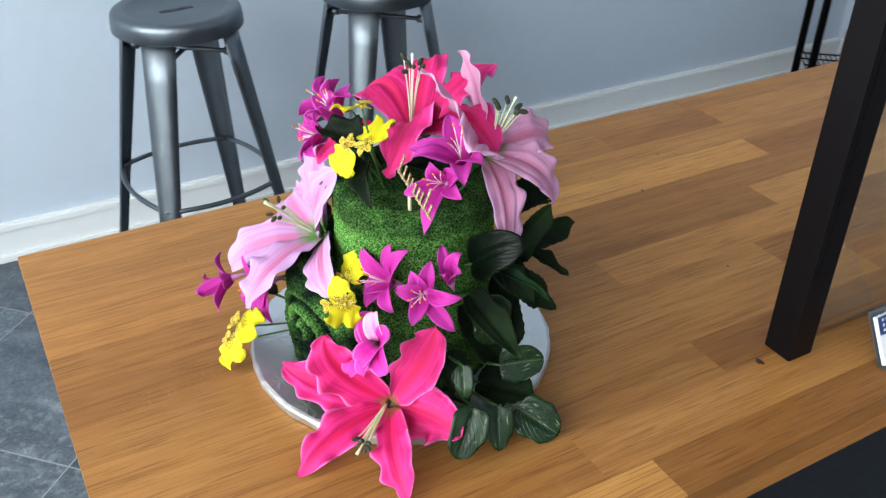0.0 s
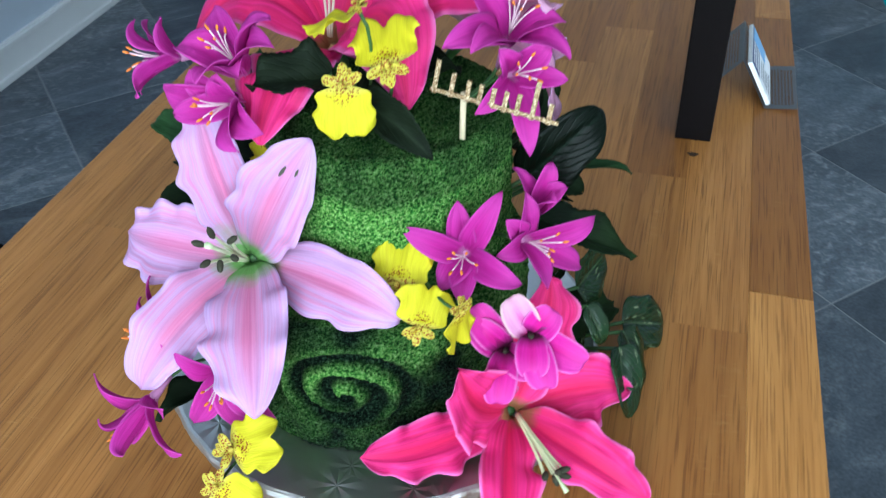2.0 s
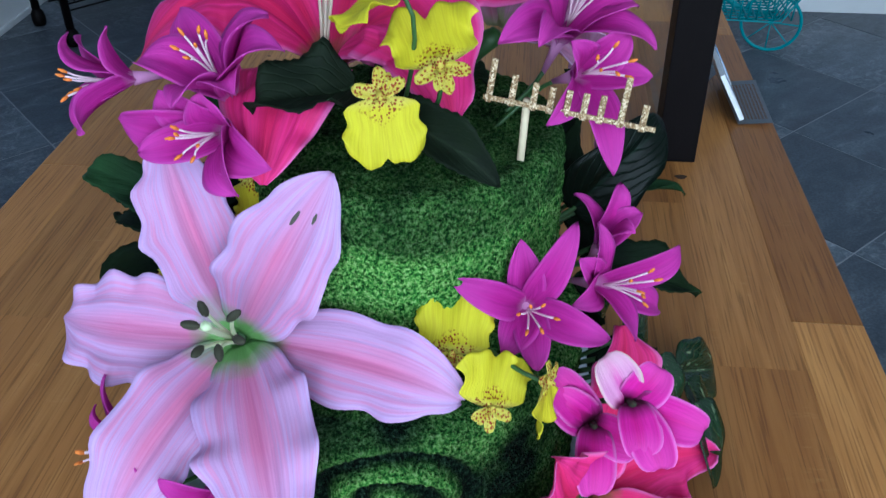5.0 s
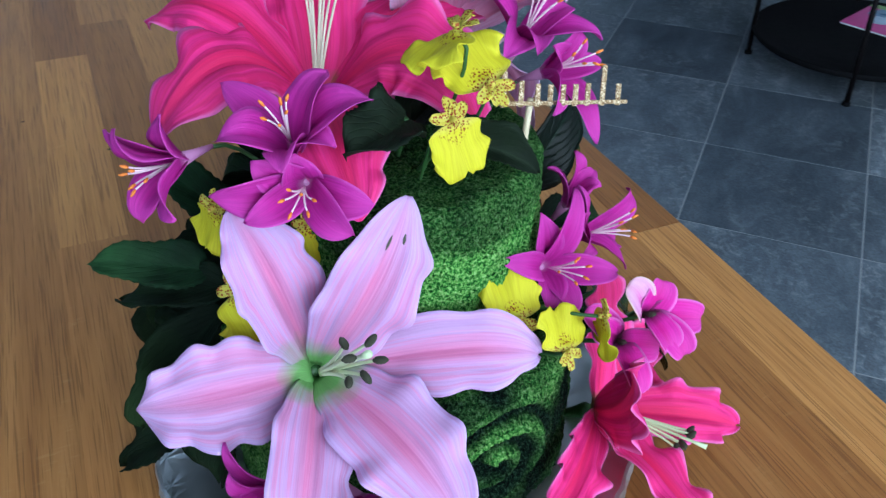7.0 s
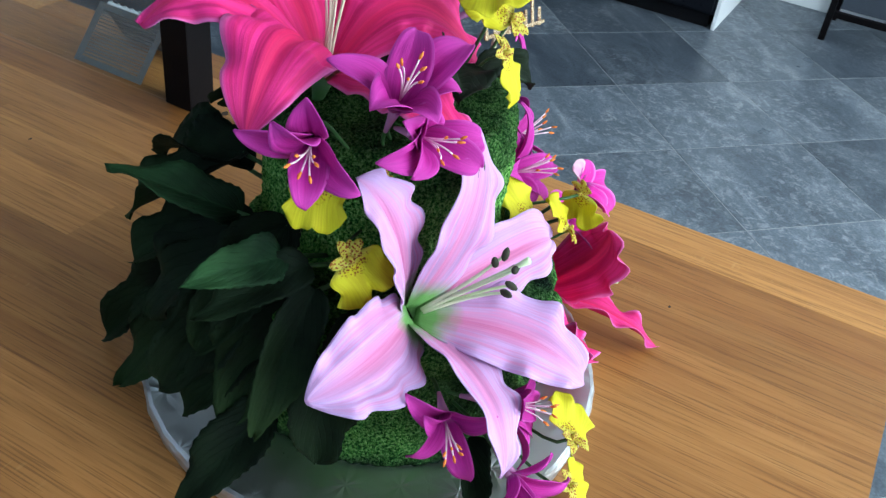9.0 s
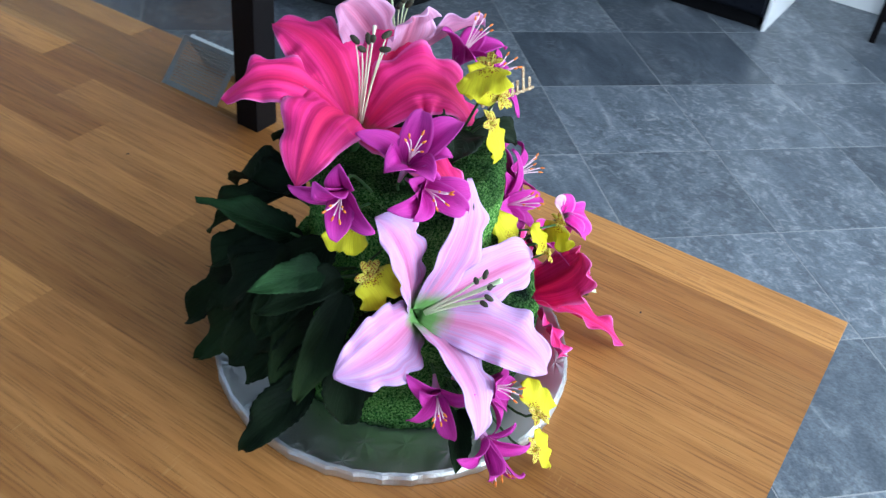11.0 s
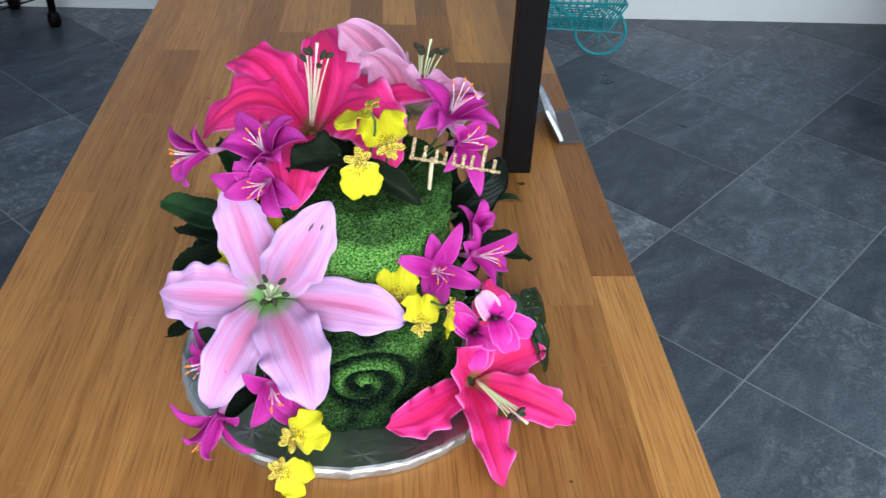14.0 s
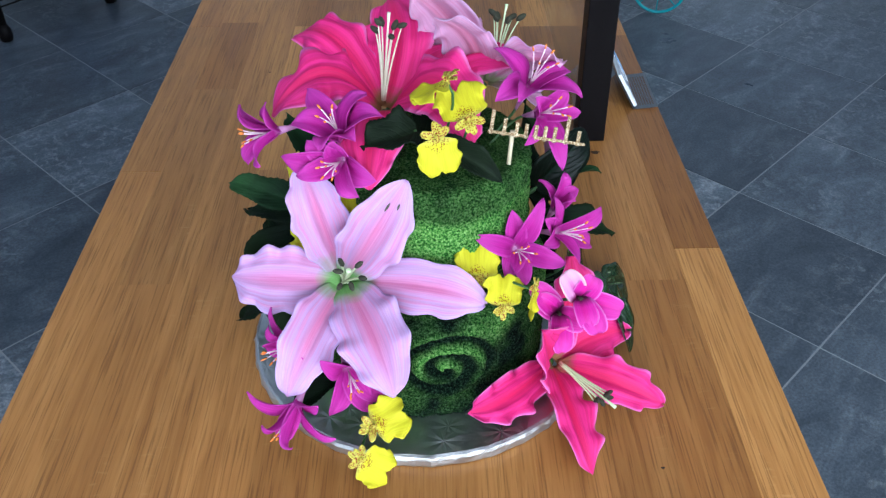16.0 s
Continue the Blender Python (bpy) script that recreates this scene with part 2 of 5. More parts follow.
def leaf_material(name, dark, light, vein, rough=0.42, spec=0.18, young=None, cream=None):
    """Printed leaf: fine ribs fan from the midrib; dyeing and painted shade make it deepest at the stalk and greener at
    the tip.
    """
    m, nt, p = material(name, dark, rough, 0, spec)
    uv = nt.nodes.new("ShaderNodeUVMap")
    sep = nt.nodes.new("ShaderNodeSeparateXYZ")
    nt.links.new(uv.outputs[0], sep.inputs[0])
    across = math_(nt, "ABSOLUTE", math_(nt, "SUBTRACT", sep.outputs[1], 0.5))
    f = noise_of(nt, mapped(nt), 55, 5)
    wob = noise_of(nt, mapped(nt), 120, 2)
    side = math_(nt, "ADD", math_(nt, "SUBTRACT", math_(nt, "MULTIPLY", sep.outputs[0], 8.0), math_(nt, "MULTIPLY", across, 8.5)), math_(nt, "MULTIPLY", wob, 0.8))
    rib = ramp(nt, math_(nt, "FRACT", side), [(0.0, (1, 1, 1)), (0.14, (0, 0, 0)), (0.86, (0, 0, 0)), (1.0, (1, 1, 1))])
    midrib = ramp(nt, across, [(0.008, (1, 1, 1)), (0.03, (0, 0, 0))])
    info = nt.nodes.new("ShaderNodeObjectInfo")
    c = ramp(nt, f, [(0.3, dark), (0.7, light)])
    # the dark stalk end holds shade from inside the bunch besides its own colour
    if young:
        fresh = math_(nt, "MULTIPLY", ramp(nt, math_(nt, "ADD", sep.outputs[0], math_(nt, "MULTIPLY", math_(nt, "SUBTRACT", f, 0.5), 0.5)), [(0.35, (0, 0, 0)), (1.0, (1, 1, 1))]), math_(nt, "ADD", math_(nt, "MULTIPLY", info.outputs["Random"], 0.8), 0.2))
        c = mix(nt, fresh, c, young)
    c = mix(nt, math_(nt, "MULTIPLY", rib, 0.22 if cream is None else 0.07), c, vein)
    if cream:
        # short cream dashes: pale vein marks and painted gloss highlights in one
        mp = nt.nodes.new("ShaderNodeMapping")
        mp.inputs["Scale"].default_value = (4, 11, 1)
        nt.links.new(uv.outputs[0], mp.inputs["Vector"])
        comb = nt.nodes.new("ShaderNodeCombineXYZ")
        nt.links.new(math_(nt, "MULTIPLY", info.outputs["Random"], 31.0), comb.inputs[2])
        nt.links.new(comb.outputs[0], mp.inputs["Location"])
        c = mix(nt, ramp(nt, noise_of(nt, mp.outputs[0], 1.0, 4, 0.6), [(0.62, (0, 0, 0)), (0.70, (0.6, 0.6, 0.6))]), c, cream)
    c = mix(nt, math_(nt, "MULTIPLY", midrib, 0.6 if cream is None else 0.2), c, vein)
    nt.links.new(c, p.inputs["Base Color"])
    bump(nt, p, math_(nt, "ADD", math_(nt, "MULTIPLY", rib, -0.5), math_(nt, "MULTIPLY", f, 0.6)), 0.45, 0.0012)
    return m


def sponge_material():
    m, nt, p = material("green_cake_crumb", (0.05, 0.25, 0.03), 0.9, 0, 0.06)
    # UV x carries the airbrush colour plus the shade painted on the upper tier
    dye_shade = nt.nodes.new("ShaderNodeSeparateXYZ")
    nt.links.new(nt.nodes.new("ShaderNodeUVMap").outputs[0], dye_shade.inputs[0])
    v = mapped(nt, (1, 1, 1), False)
    fine = noise_of(nt, v, 560, 3, 0.72)
    blot = noise_of(nt, v, 60, 4)
    vo = node(nt, "TexVoronoi", Scale=640.0)
    nt.links.new(v, vo.inputs["Vector"])
    c = ramp(nt, fine, [(0.36, (0.006, 0.040, 0.008)), (0.45, (0.055, 0.24, 0.036)), (0.55, (0.26, 0.56, 0.12)), (0.66, (0.47, 0.72, 0.27))])
    c = mix(nt, math_(nt, "MULTIPLY", blot, 0.4), c, (0.03, 0.17, 0.024))
    pores = ramp(nt, vo.outputs["Distance"], [(0.1, (0.85, 0.85, 0.85)), (0.42, (0, 0, 0))])
    c = mix(nt, math_(nt, "MULTIPLY", pores, 0.55), c, (0.01, 0.06, 0.01))
    c = mix(nt, dye_shade.outputs[0], c, ramp(nt, fine, [(0.40, (0.0010, 0.0026, 0.0020)), (0.54, (0.0042, 0.0130, 0.0070)), (0.66, (0.028, 0.062, 0.034))]))
    nt.links.new(c, p.inputs["Base Color"])
    bump(nt, p, math_(nt, "SUBTRACT", fine, math_(nt, "MULTIPLY", pores, 0.8)), 1.0, 0.0040)
    return m


def foil_material():
    m, nt, p = material("embossed_silver_foil", (0.78, 0.78, 0.78), 0.28, 1.0)
    v = mapped(nt, (1, 1, 1), False)
    vo = node(nt, "TexVoronoi", Scale=30.0)
    vo.feature = "F1"
    nt.links.new(v, vo.inputs["Vector"])
    sub = nt.nodes.new("ShaderNodeVectorMath")
    sub.operation = "SUBTRACT"
    nt.links.new(v, sub.inputs[0])
    mp = nt.nodes.new("ShaderNodeMapping")
    mp.inputs["Scale"].default_value = (1, 1, 1)
    nt.links.new(vo.outputs["Position"], sub.inputs[1])
    sep = nt.nodes.new("ShaderNodeSeparateXYZ")
    nt.links.new(sub.outputs[0], sep.inputs[0])
    ang = math_(nt, "ARCTAN2", sep.outputs[1], sep.outputs[0])
    star = math_(nt, "PINGPONG", math_(nt, "MULTIPLY", ang, 2.2), 1.0)
    fall = ramp(nt, vo.outputs["Distance"], [(0.15, (1, 1, 1)), (0.62, (0, 0, 0))])
    h = math_(nt, "MULTIPLY", star, fall)
    crease = noise_of(nt, v, 55, 5, 0.6)
    nt.links.new(ramp(nt, crease, [(0.3, (0.27, 0.27, 0.27)), (0.7, (0.42, 0.42, 0.42))]), p.inputs["Roughness"])
    bump(nt, p, math_(nt, "ADD", h, math_(nt, "MULTIPLY", crease, 0.3)), 0.30, 0.0022)
    return m


def rim_material():
    m, nt, p = material("creased_silver_foil", (0.56, 0.56, 0.57), 0.4, 1.0)
    v = mapped(nt, (1, 1, 1), False)
    crease = noise_of(nt, v, 105, 5, 0.6)
    facets = node(nt, "TexVoronoi", Scale=60.0)
    nt.links.new(v, facets.inputs["Vector"])
    nt.links.new(ramp(nt, crease, [(0.3, (0.38, 0.38, 0.38)), (0.7, (0.6, 0.6, 0.6))]), p.inputs["Roughness"])
    bump(nt, p, math_(nt, "ADD", crease, facets.outputs["Distance"]), 0.45, 0.003)
    return m


def glass_material(name, tint=(0.9, 0.97, 0.95), rough=0.02):
    m, nt, p = material(name, tint, rough)
    p.inputs["Transmission Weight"].default_value = 1.0
    p.inputs["IOR"].default_value = 1.45
    return m


WOOD, SLATE, SPONGE, FOIL, RIM = wood_material(), slate_material(), sponge_material(), foil_material(), rim_material()
PALE = petal_material("pale_pink_silk", (0.66, 0.20, 0.39), (0.60, 0.345, 0.61), (0.60, 0.45, 0.78), (0.17, 0.36, 0.10), 0.17, (0.68, 0.24, 0.46), 0.2, None, 0.5, (0.62, 0.40, 0.70), 0.72)
PALE_WARM = petal_material("soft_pink_silk", (0.74, 0.25, 0.42), (0.79, 0.42, 0.64), (0.80, 0.51, 0.70), (0.44, 0.44, 0.24), 0.14, (0.77, 0.34, 0.54), 0.40, None, 0.5, (0.78, 0.50, 0.76), 0.7)
HOT = petal_material("hot_pink_silk", (0.74, 0.016, 0.125), (0.79, 0.027, 0.225), (0.80, 0.09, 0.37), (0.28, 0.12, 0.05), 0.09, (0.63, 0.011, 0.105), 0.18, None, 0.12, (0.86, 0.20, 0.53), 0.6)
MAGENTA = petal_material("magenta_silk", (0.53, 0.016, 0.295), (0.57, 0.028, 0.342), (0.63, 0.088, 0.47), (0.67, 0.29, 0.55), 0.18, (0.45, 0.014, 0.265), 0.28, None, 0.45)
ORCHID_PINK = petal_material("cerise_orchid_silk", (0.62, 0.008, 0.26), (0.68, 0.02, 0.35), (0.76, 0.16, 0.56), (0.05, 0.001, 0.02), 0.42, (0.60, 0.008, 0.28), rim=(0.80, 0.20, 0.60))
CREAM_TIP = petal_material("cream_edged_silk", (0.70, 0.14, 0.46), (0.74, 0.34, 0.58), (0.76, 0.66, 0.50), (0.45, 0.01, 0.2), 0.35, (0.72, 0.30, 0.54))
YELLOW = petal_material("yellow_orchid_silk", (0.69, 0.61, 0.02), (0.70, 0.63, 0.02), (0.71, 0.65, 0.03), (0.68, 0.60, 0.10), 0.2, (0.68, 0.60, 0.015), 0.25, ((0.26, 0.02, 0.006), 0.50))
YELLOW_SPOT = petal_material("spotted_orchid_silk", (0.66, 0.55, 0.05), (0.68, 0.58, 0.05), (0.70, 0.62, 0.08), (0.66, 0.55, 0.08), 0.1, (0.70, 0.66, 0.2), 0.25, ((0.33, 0.03, 0.012), 1.6))
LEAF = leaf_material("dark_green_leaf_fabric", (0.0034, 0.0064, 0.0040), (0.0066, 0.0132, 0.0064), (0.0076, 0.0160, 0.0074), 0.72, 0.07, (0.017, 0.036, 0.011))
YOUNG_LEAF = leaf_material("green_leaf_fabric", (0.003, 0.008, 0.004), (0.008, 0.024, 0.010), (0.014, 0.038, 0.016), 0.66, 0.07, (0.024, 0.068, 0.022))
IVY = leaf_material("glossy_ivy_leaf", (0.0035, 0.0145, 0.0055), (0.009, 0.031, 0.010), (0.16, 0.20, 0.11), 0.20, 0.3, cream=(0.30, 0.34, 0.20))
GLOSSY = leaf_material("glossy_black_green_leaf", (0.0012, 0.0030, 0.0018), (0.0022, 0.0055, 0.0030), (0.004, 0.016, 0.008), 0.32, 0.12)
OLIVE = leaf_material("olive_leaf_fabric", (0.006, 0.010, 0.006), (0.011, 0.019, 0.009), (0.018, 0.030, 0.014), 0.65, 0.08)
STEM = speckled("green_stem", (0.03, 0.09, 0.02), 0.5)
FILAMENT = speckled("cream_filament", (0.68, 0.62, 0.48), 0.5)
FILAMENT_GREEN = speckled("pale_green_filament", (0.58, 0.68, 0.40), 0.5)
FILAMENT_WHITE = speckled("white_pink_filament", (0.80, 0.58, 0.66), 0.5)
ANTHER = speckled("brown_green_anther", (0.030, 0.030, 0.015), 0.85, bump_amount=0.5)
POLLEN = speckled("pollen_stain", (0.075, 0.070, 0.055), 0.9)
ORANGE = speckled("orange_anther", (0.80, 0.22, 0.03), 0.7)
STEEL_DARK = speckled("gunmetal_lacquered_steel", (0.17, 0.19, 0.215), 0.40, 0.95, 24, 0.16, 0.004)
BLACK_METAL = speckled("black_powder_coat", (0.0045, 0.0035, 0.004), 0.45, 0.0, 300, 0.2, 0.08, 0.08)
BLACK = speckled("black_fabric", (0.005, 0.005, 0.0062), 0.8, spec=0.08)
CHARCOAL = speckled("charcoal_laminate", (0.0125, 0.0145, 0.0185), 0.6, 0, 90, 0.2, 0.04, 0.15)
BLACK_GLOSS = speckled("black_lacquer", (0.006, 0.007, 0.011), 0.3, spec=0.2)
WALL = speckled("painted_plaster", (0.53, 0.595, 0.69), 0.75, 0, 25, 0.03, 0.12)
WHITE = speckled("white_gloss_paint", (0.80, 0.81, 0.82), 0.35, 0, 20, 0.03)
GROUT = speckled("pale_grout", (0.26, 0.27, 0.28), 0.9, 0, 150, 0.2, 0.3)
# unseen ceiling: grey chosen to reduce bounce and deepen shadows
CEIL = speckled("fill_cutting_ceiling_grey", (0.45, 0.45, 0.46), 0.9)
BRASS = speckled("brushed_brass", (0.72, 0.60, 0.42), 0.3, 1.0)
STAINLESS = speckled("brushed_stainless", (0.62, 0.63, 0.65), 0.25, 1.0, 60, 0.08, 0.01)
PERFORATED = speckled("zinc_sheet", (0.30, 0.32, 0.345), 0.38, 0.7, 200, 0.15)
TEAL = speckled("teal_enamel", (0.0, 0.30, 0.34), 0.4)
TEAL_DARK = speckled("dark_teal_plastic", (0.0, 0.085, 0.11), 0.5)
PAPER = speckled("white_card", (0.78, 0.80, 0.84), 0.6)
NAVY = speckled("navy_ink", (0.012, 0.03, 0.14), 0.6)
SKYBLUE = speckled("sky_blue_ink", (0.20, 0.42, 0.70), 0.6)
GREYINK = speckled("grey_ink", (0.22, 0.24, 0.28), 0.7)
PINKINK = speckled("pink_print", (0.66, 0.05, 0.30), 0.4)
GREENINK = speckled("green_print", (0.25, 0.40, 0.12), 0.4)
PRINT_BLUE = speckled("blue_photo_print", (0.12, 0.24, 0.42), 0.3, 0, 30, 0.6)
PRINT_PALE = speckled("pale_blue_print", (0.48, 0.60, 0.74), 0.3, 0, 30, 0.3)
PRINT_MAUVE = speckled("mauve_photo_print", (0.22, 0.14, 0.26), 0.3, 0, 30, 0.6)
AMBER = speckled("amber_contents", (0.30, 0.12, 0.03), 0.3)
BLUE_PLASTIC = speckled("blue_plastic", (0.02, 0.11, 0.42), 0.4)
STICK = speckled("pale_wood_stick", (0.62, 0.52, 0.34), 0.6)
GLASS = glass_material("clear_glass")


def glitter_material():
    m, nt, p = material("gold_glitter_card", (0.60, 0.42, 0.22), 0.6, 0.3)
    vo = node(nt, "TexVoronoi", Scale=1600.0)
    nt.links.new(mapped(nt, (1, 1, 1), False), vo.inputs["Vector"])
    hsv = nt.nodes.new("ShaderNodeSeparateXYZ")
    nt.links.new(vo.outputs["Color"], hsv.inputs[0])
    c = ramp(nt, hsv.outputs[0], [(0.1, (0.16, 0.085, 0.03)), (0.6, (0.38, 0.25, 0.12)), (0.92, (0.75, 0.62, 0.42))])
    nt.links.new(c, p.inputs["Base Color"])
    bump(nt, p, hsv.outputs[1], 0.7, 0.0008)
    return m


GLITTER = glitter_material()


# ---- builders ----
def world_of(ob):
    if ob is None:
        return Matrix()
    return world_of(ob.parent) @ (ob.matrix_parent_inverse @ ob.matrix_basis if ob.parent else ob.matrix_basis)


def mesh_of(name, bm, mat, smooth=True):
    me = bpy.data.meshes.new(name)
    bm.normal_update()
    bm.to_mesh(me)
    bm.free()
    me.materials.append(mat)
    for f in me.polygons:
        f.use_smooth = smooth
    return me


def part(name, bm, mat, parent, label="", smooth=True):
    """A bmesh in world places, linked as one mesh under a thing or a part."""
    ob = new(name, mesh_of(name, bm, mat, smooth))
    if parent is not None:
        ob.parent = parent
        ob.matrix_parent_inverse = world_of(parent).inverted()
    if label:
        ob["label"] = label
    return ob


def thing(name, at, label, category, group="", kind=""):
    ob = new(name)
    ob.empty_display_size = 0.05
    ob.matrix_basis = Matrix.Translation(at)
    return tagged(ob, label, category, group, kind)


def box(bm, lo, hi, bevel=0.0, m=None, seg=2):
    r = bmesh.ops.create_cube(bm, size=1)["verts"]
    for v in r:
        v.co = Vector([l + (c + 0.5) * (h - l) for c, l, h in zip(v.co, lo, hi)])
    if m is not None:
        bmesh.ops.transform(bm, matrix=m, verts=r)
    if bevel:
        es = list({e for v in r for e in v.link_edges})
        bmesh.ops.bevel(bm, geom=es, offset=bevel, segments=seg, profile=0.7, affect="EDGES")
    return bm


def boxed(lo, hi, bevel=0.0, m=None):
    return box(bmesh.new(), lo, hi, bevel, m)


def tube(points, radius, sides=8, bm=None, caps=True):
    """A round rod along points; radius may be one number or one a point."""
    bm = bm or bmesh.new()
    pts = [Vector(p) for p in points]
    rings, ref = [], None
    for i, p in enumerate(pts):
        t = (pts[min(i + 1, len(pts) - 1)] - pts[max(i - 1, 0)]).normalized()
        if ref is None:
            ref = t.orthogonal().normalized()
        ref = (ref - t * ref.dot(t)).normalized()
        b = t.cross(ref)
        r = radius[i] if isinstance(radius, (list, tuple)) else radius
        rings.append([bm.verts.new(p + (ref * math.cos(a) + b * math.sin(a)) * r) for a in [2 * math.pi * k / sides for k in range(sides)]])
    for a, b in zip(rings, rings[1:]):
        for k in range(sides):
            bm.faces.new((a[k], a[(k + 1) % sides], b[(k + 1) % sides], b[k]))
    if caps:
        bm.faces.new(rings[0][::-1])
        bm.faces.new(rings[-1])
    return bm


def bezier(p0, p1, p2, p3, n):
    out = []
    for i in range(n):
        t = i / (n - 1)
        out.append(p0 * (1 - t) ** 3 + p1 * (3 * t * (1 - t) ** 2) + p2 * (3 * t * t * (1 - t)) + p3 * t ** 3)
    return out


def lathe(profile, centre=(0, 0, 0), sides=48, bm=None):
    """A turned shape from (radius, height) pairs."""
    bm = bm or bmesh.new()
    c = Vector(centre)
    rings = []
    for r, z in profile:
        if r < 1e-6:
            rings.append([bm.verts.new(c + Vector((0, 0, z)))])
        else:
            rings.append([bm.verts.new(c + Vector((r * math.cos(a), r * math.sin(a), z))) for a in [2 * math.pi * k / sides for k in range(sides)]])
    for a, b in zip(rings, rings[1:]):
        for k in range(sides):
            q = [a[k % len(a)], a[(k + 1) % len(a)], b[(k + 1) % len(b)], b[k % len(b)]]
            u = []
            for v in q:
                if v not in u:
                    u.append(v)
            if len(u) > 2:
                bm.faces.new(u)
    bmesh.ops.recalc_face_normals(bm, faces=bm.faces)
    return bm


def sheet(rows, normals, thick, bm=None):
    """A thin closed blade from rows of points: two skins and a rim, with UVs along and across."""
    bm = bm or bmesh.new()
    uv = bm.loops.layers.uv.verify()
    n, w = len(rows), len(rows[0])
    top = [[bm.verts.new(p) for p in r] for r in rows]
    low = [[bm.verts.new(p - nn * thick) for p, nn in zip(r, ns)] for r, ns in zip(rows, normals)]

    def face(vs, ts):
        f = bm.faces.new(vs)
        for lo, t in zip(f.loops, ts):
            lo[uv].uv = t

    def at(i, j):
        return (i / (n - 1), j / (w - 1))

    for i in range(n - 1):
        for j in range(w - 1):
            ids = [(i, j), (i + 1, j), (i + 1, j + 1), (i, j + 1)]
            face([top[a][b] for a, b in ids], [at(*k) for k in ids])
            face([low[a][b] for a, b in ids[::-1]], [at(*k) for k in ids[::-1]])
    rim = [(i, 0) for i in range(n)] + [(n - 1, j) for j in range(1, w)] + [(i, w - 1) for i in range(n - 2, -1, -1)] + [(0, j) for j in range(w - 2, 0, -1)]
    for a, b in zip(rim, rim[1:] + rim[:1]):
        face([top[b[0]][b[1]], top[a[0]][a[1]], low[a[0]][a[1]], low[b[0]][b[1]]], [at(*b), at(*a), at(*a), at(*b)])
    bmesh.ops.recalc_face_normals(bm, faces=bm.faces)
    return bm


def blade(base, tip, axis, half, rng, rise=0.25, recurve=0.12, cup=0.25, ruffle=0.12, groove=0.1, shape=(0.75, 0.6), n=26, w=11, thick=0.0005, waves=3.5, twist=0.0, teeth=0.0, wavy=0.07, mid=None):
    """One petal or leaf from base to tip. axis: the way the flower faces. half: half its width. rise: how far it follows the axis before it opens. mid: a place that the midrib passes half way."""
    base, tip, axis = Vector(base), Vector(tip), Vector(axis).normalized()
    d = tip - base
    length = d.length
    flat = d - axis * d.dot(axis)
    flat = flat.normalized() if flat.length > 1e-5 else axis.orthogonal()
    p1 = base + axis * (rise * length) + flat * (0.10 * length)
    p2 = tip - flat * (0.32 * length) + axis * (recurve * length)
    if mid is not None:
        bend = Vector(mid) * 2 - (base + tip) / 2
        p1, p2 = base.lerp(bend, 2 / 3), tip.lerp(bend, 2 / 3)
    pts = bezier(base, p1, p2, tip, n)
    side0 = axis.cross(flat).normalized()
    a, b = shape
    um = a / (a + b)
    peak = um ** a * (1 - um) ** b
    ph = [rng.uniform(0, 6.28) for _ in range(4)]
    rows, norms = [], []
    for i, p in enumerate(pts):
        u = i / (n - 1)
        t = (pts[min(i + 1, n - 1)] - pts[max(i - 1, 0)]).normalized()
        ang = twist * u
        side = (side0 - t * side0.dot(t)).normalized()
        nor = t.cross(side)
        nor = side.cross(t) if side.cross(t).dot(axis - flat * 0.6) > 0 else t.cross(side)
        side, nor = side * math.cos(ang) + nor * math.sin(ang), nor * math.cos(ang) - side * math.sin(ang)
        uu = min(max(u, 0.004), 0.996)
        hw = half * (uu ** a * (1 - uu) ** b) / peak
        hw = max(hw, half * 0.20 * (1 - u) + half * 0.012)
        row, nr = [], []
        for j in range(w):
            v = 2 * j / (w - 1) - 1
            e = abs(v) ** 2.2
            s = 1 if v > 0 else 0
            wave = math.sin(waves * 6.28 * u + ph[s]) * 0.8 + math.sin(waves * 11.3 * u + ph[2 + s]) * 0.2
            lift = cup * hw * v * v + ruffle * half * e * wave * min(1, u * 3) - groove * half * math.exp(-((v / 0.22) ** 2)) * math.sin(math.pi * min(1, u * 1.1))
            lift += (0.05 * math.cos(v * 10.5 + ph[0]) + 0.035 * math.cos(v * 17 + ph[1] + u * 2)) * half * (1 - v ** 4) * math.sin(math.pi * u)
            edge = 1 + wavy * e * wave + (teeth * abs(v) ** 6 * (1 if i % 2 else -1) if teeth else 0)
            row.append(p + side * (v * hw * edge) + nor * lift)
            nr.append(nor)
        rows.append(row)
        norms.append(nr)
    return sheet(rows, norms, thick)


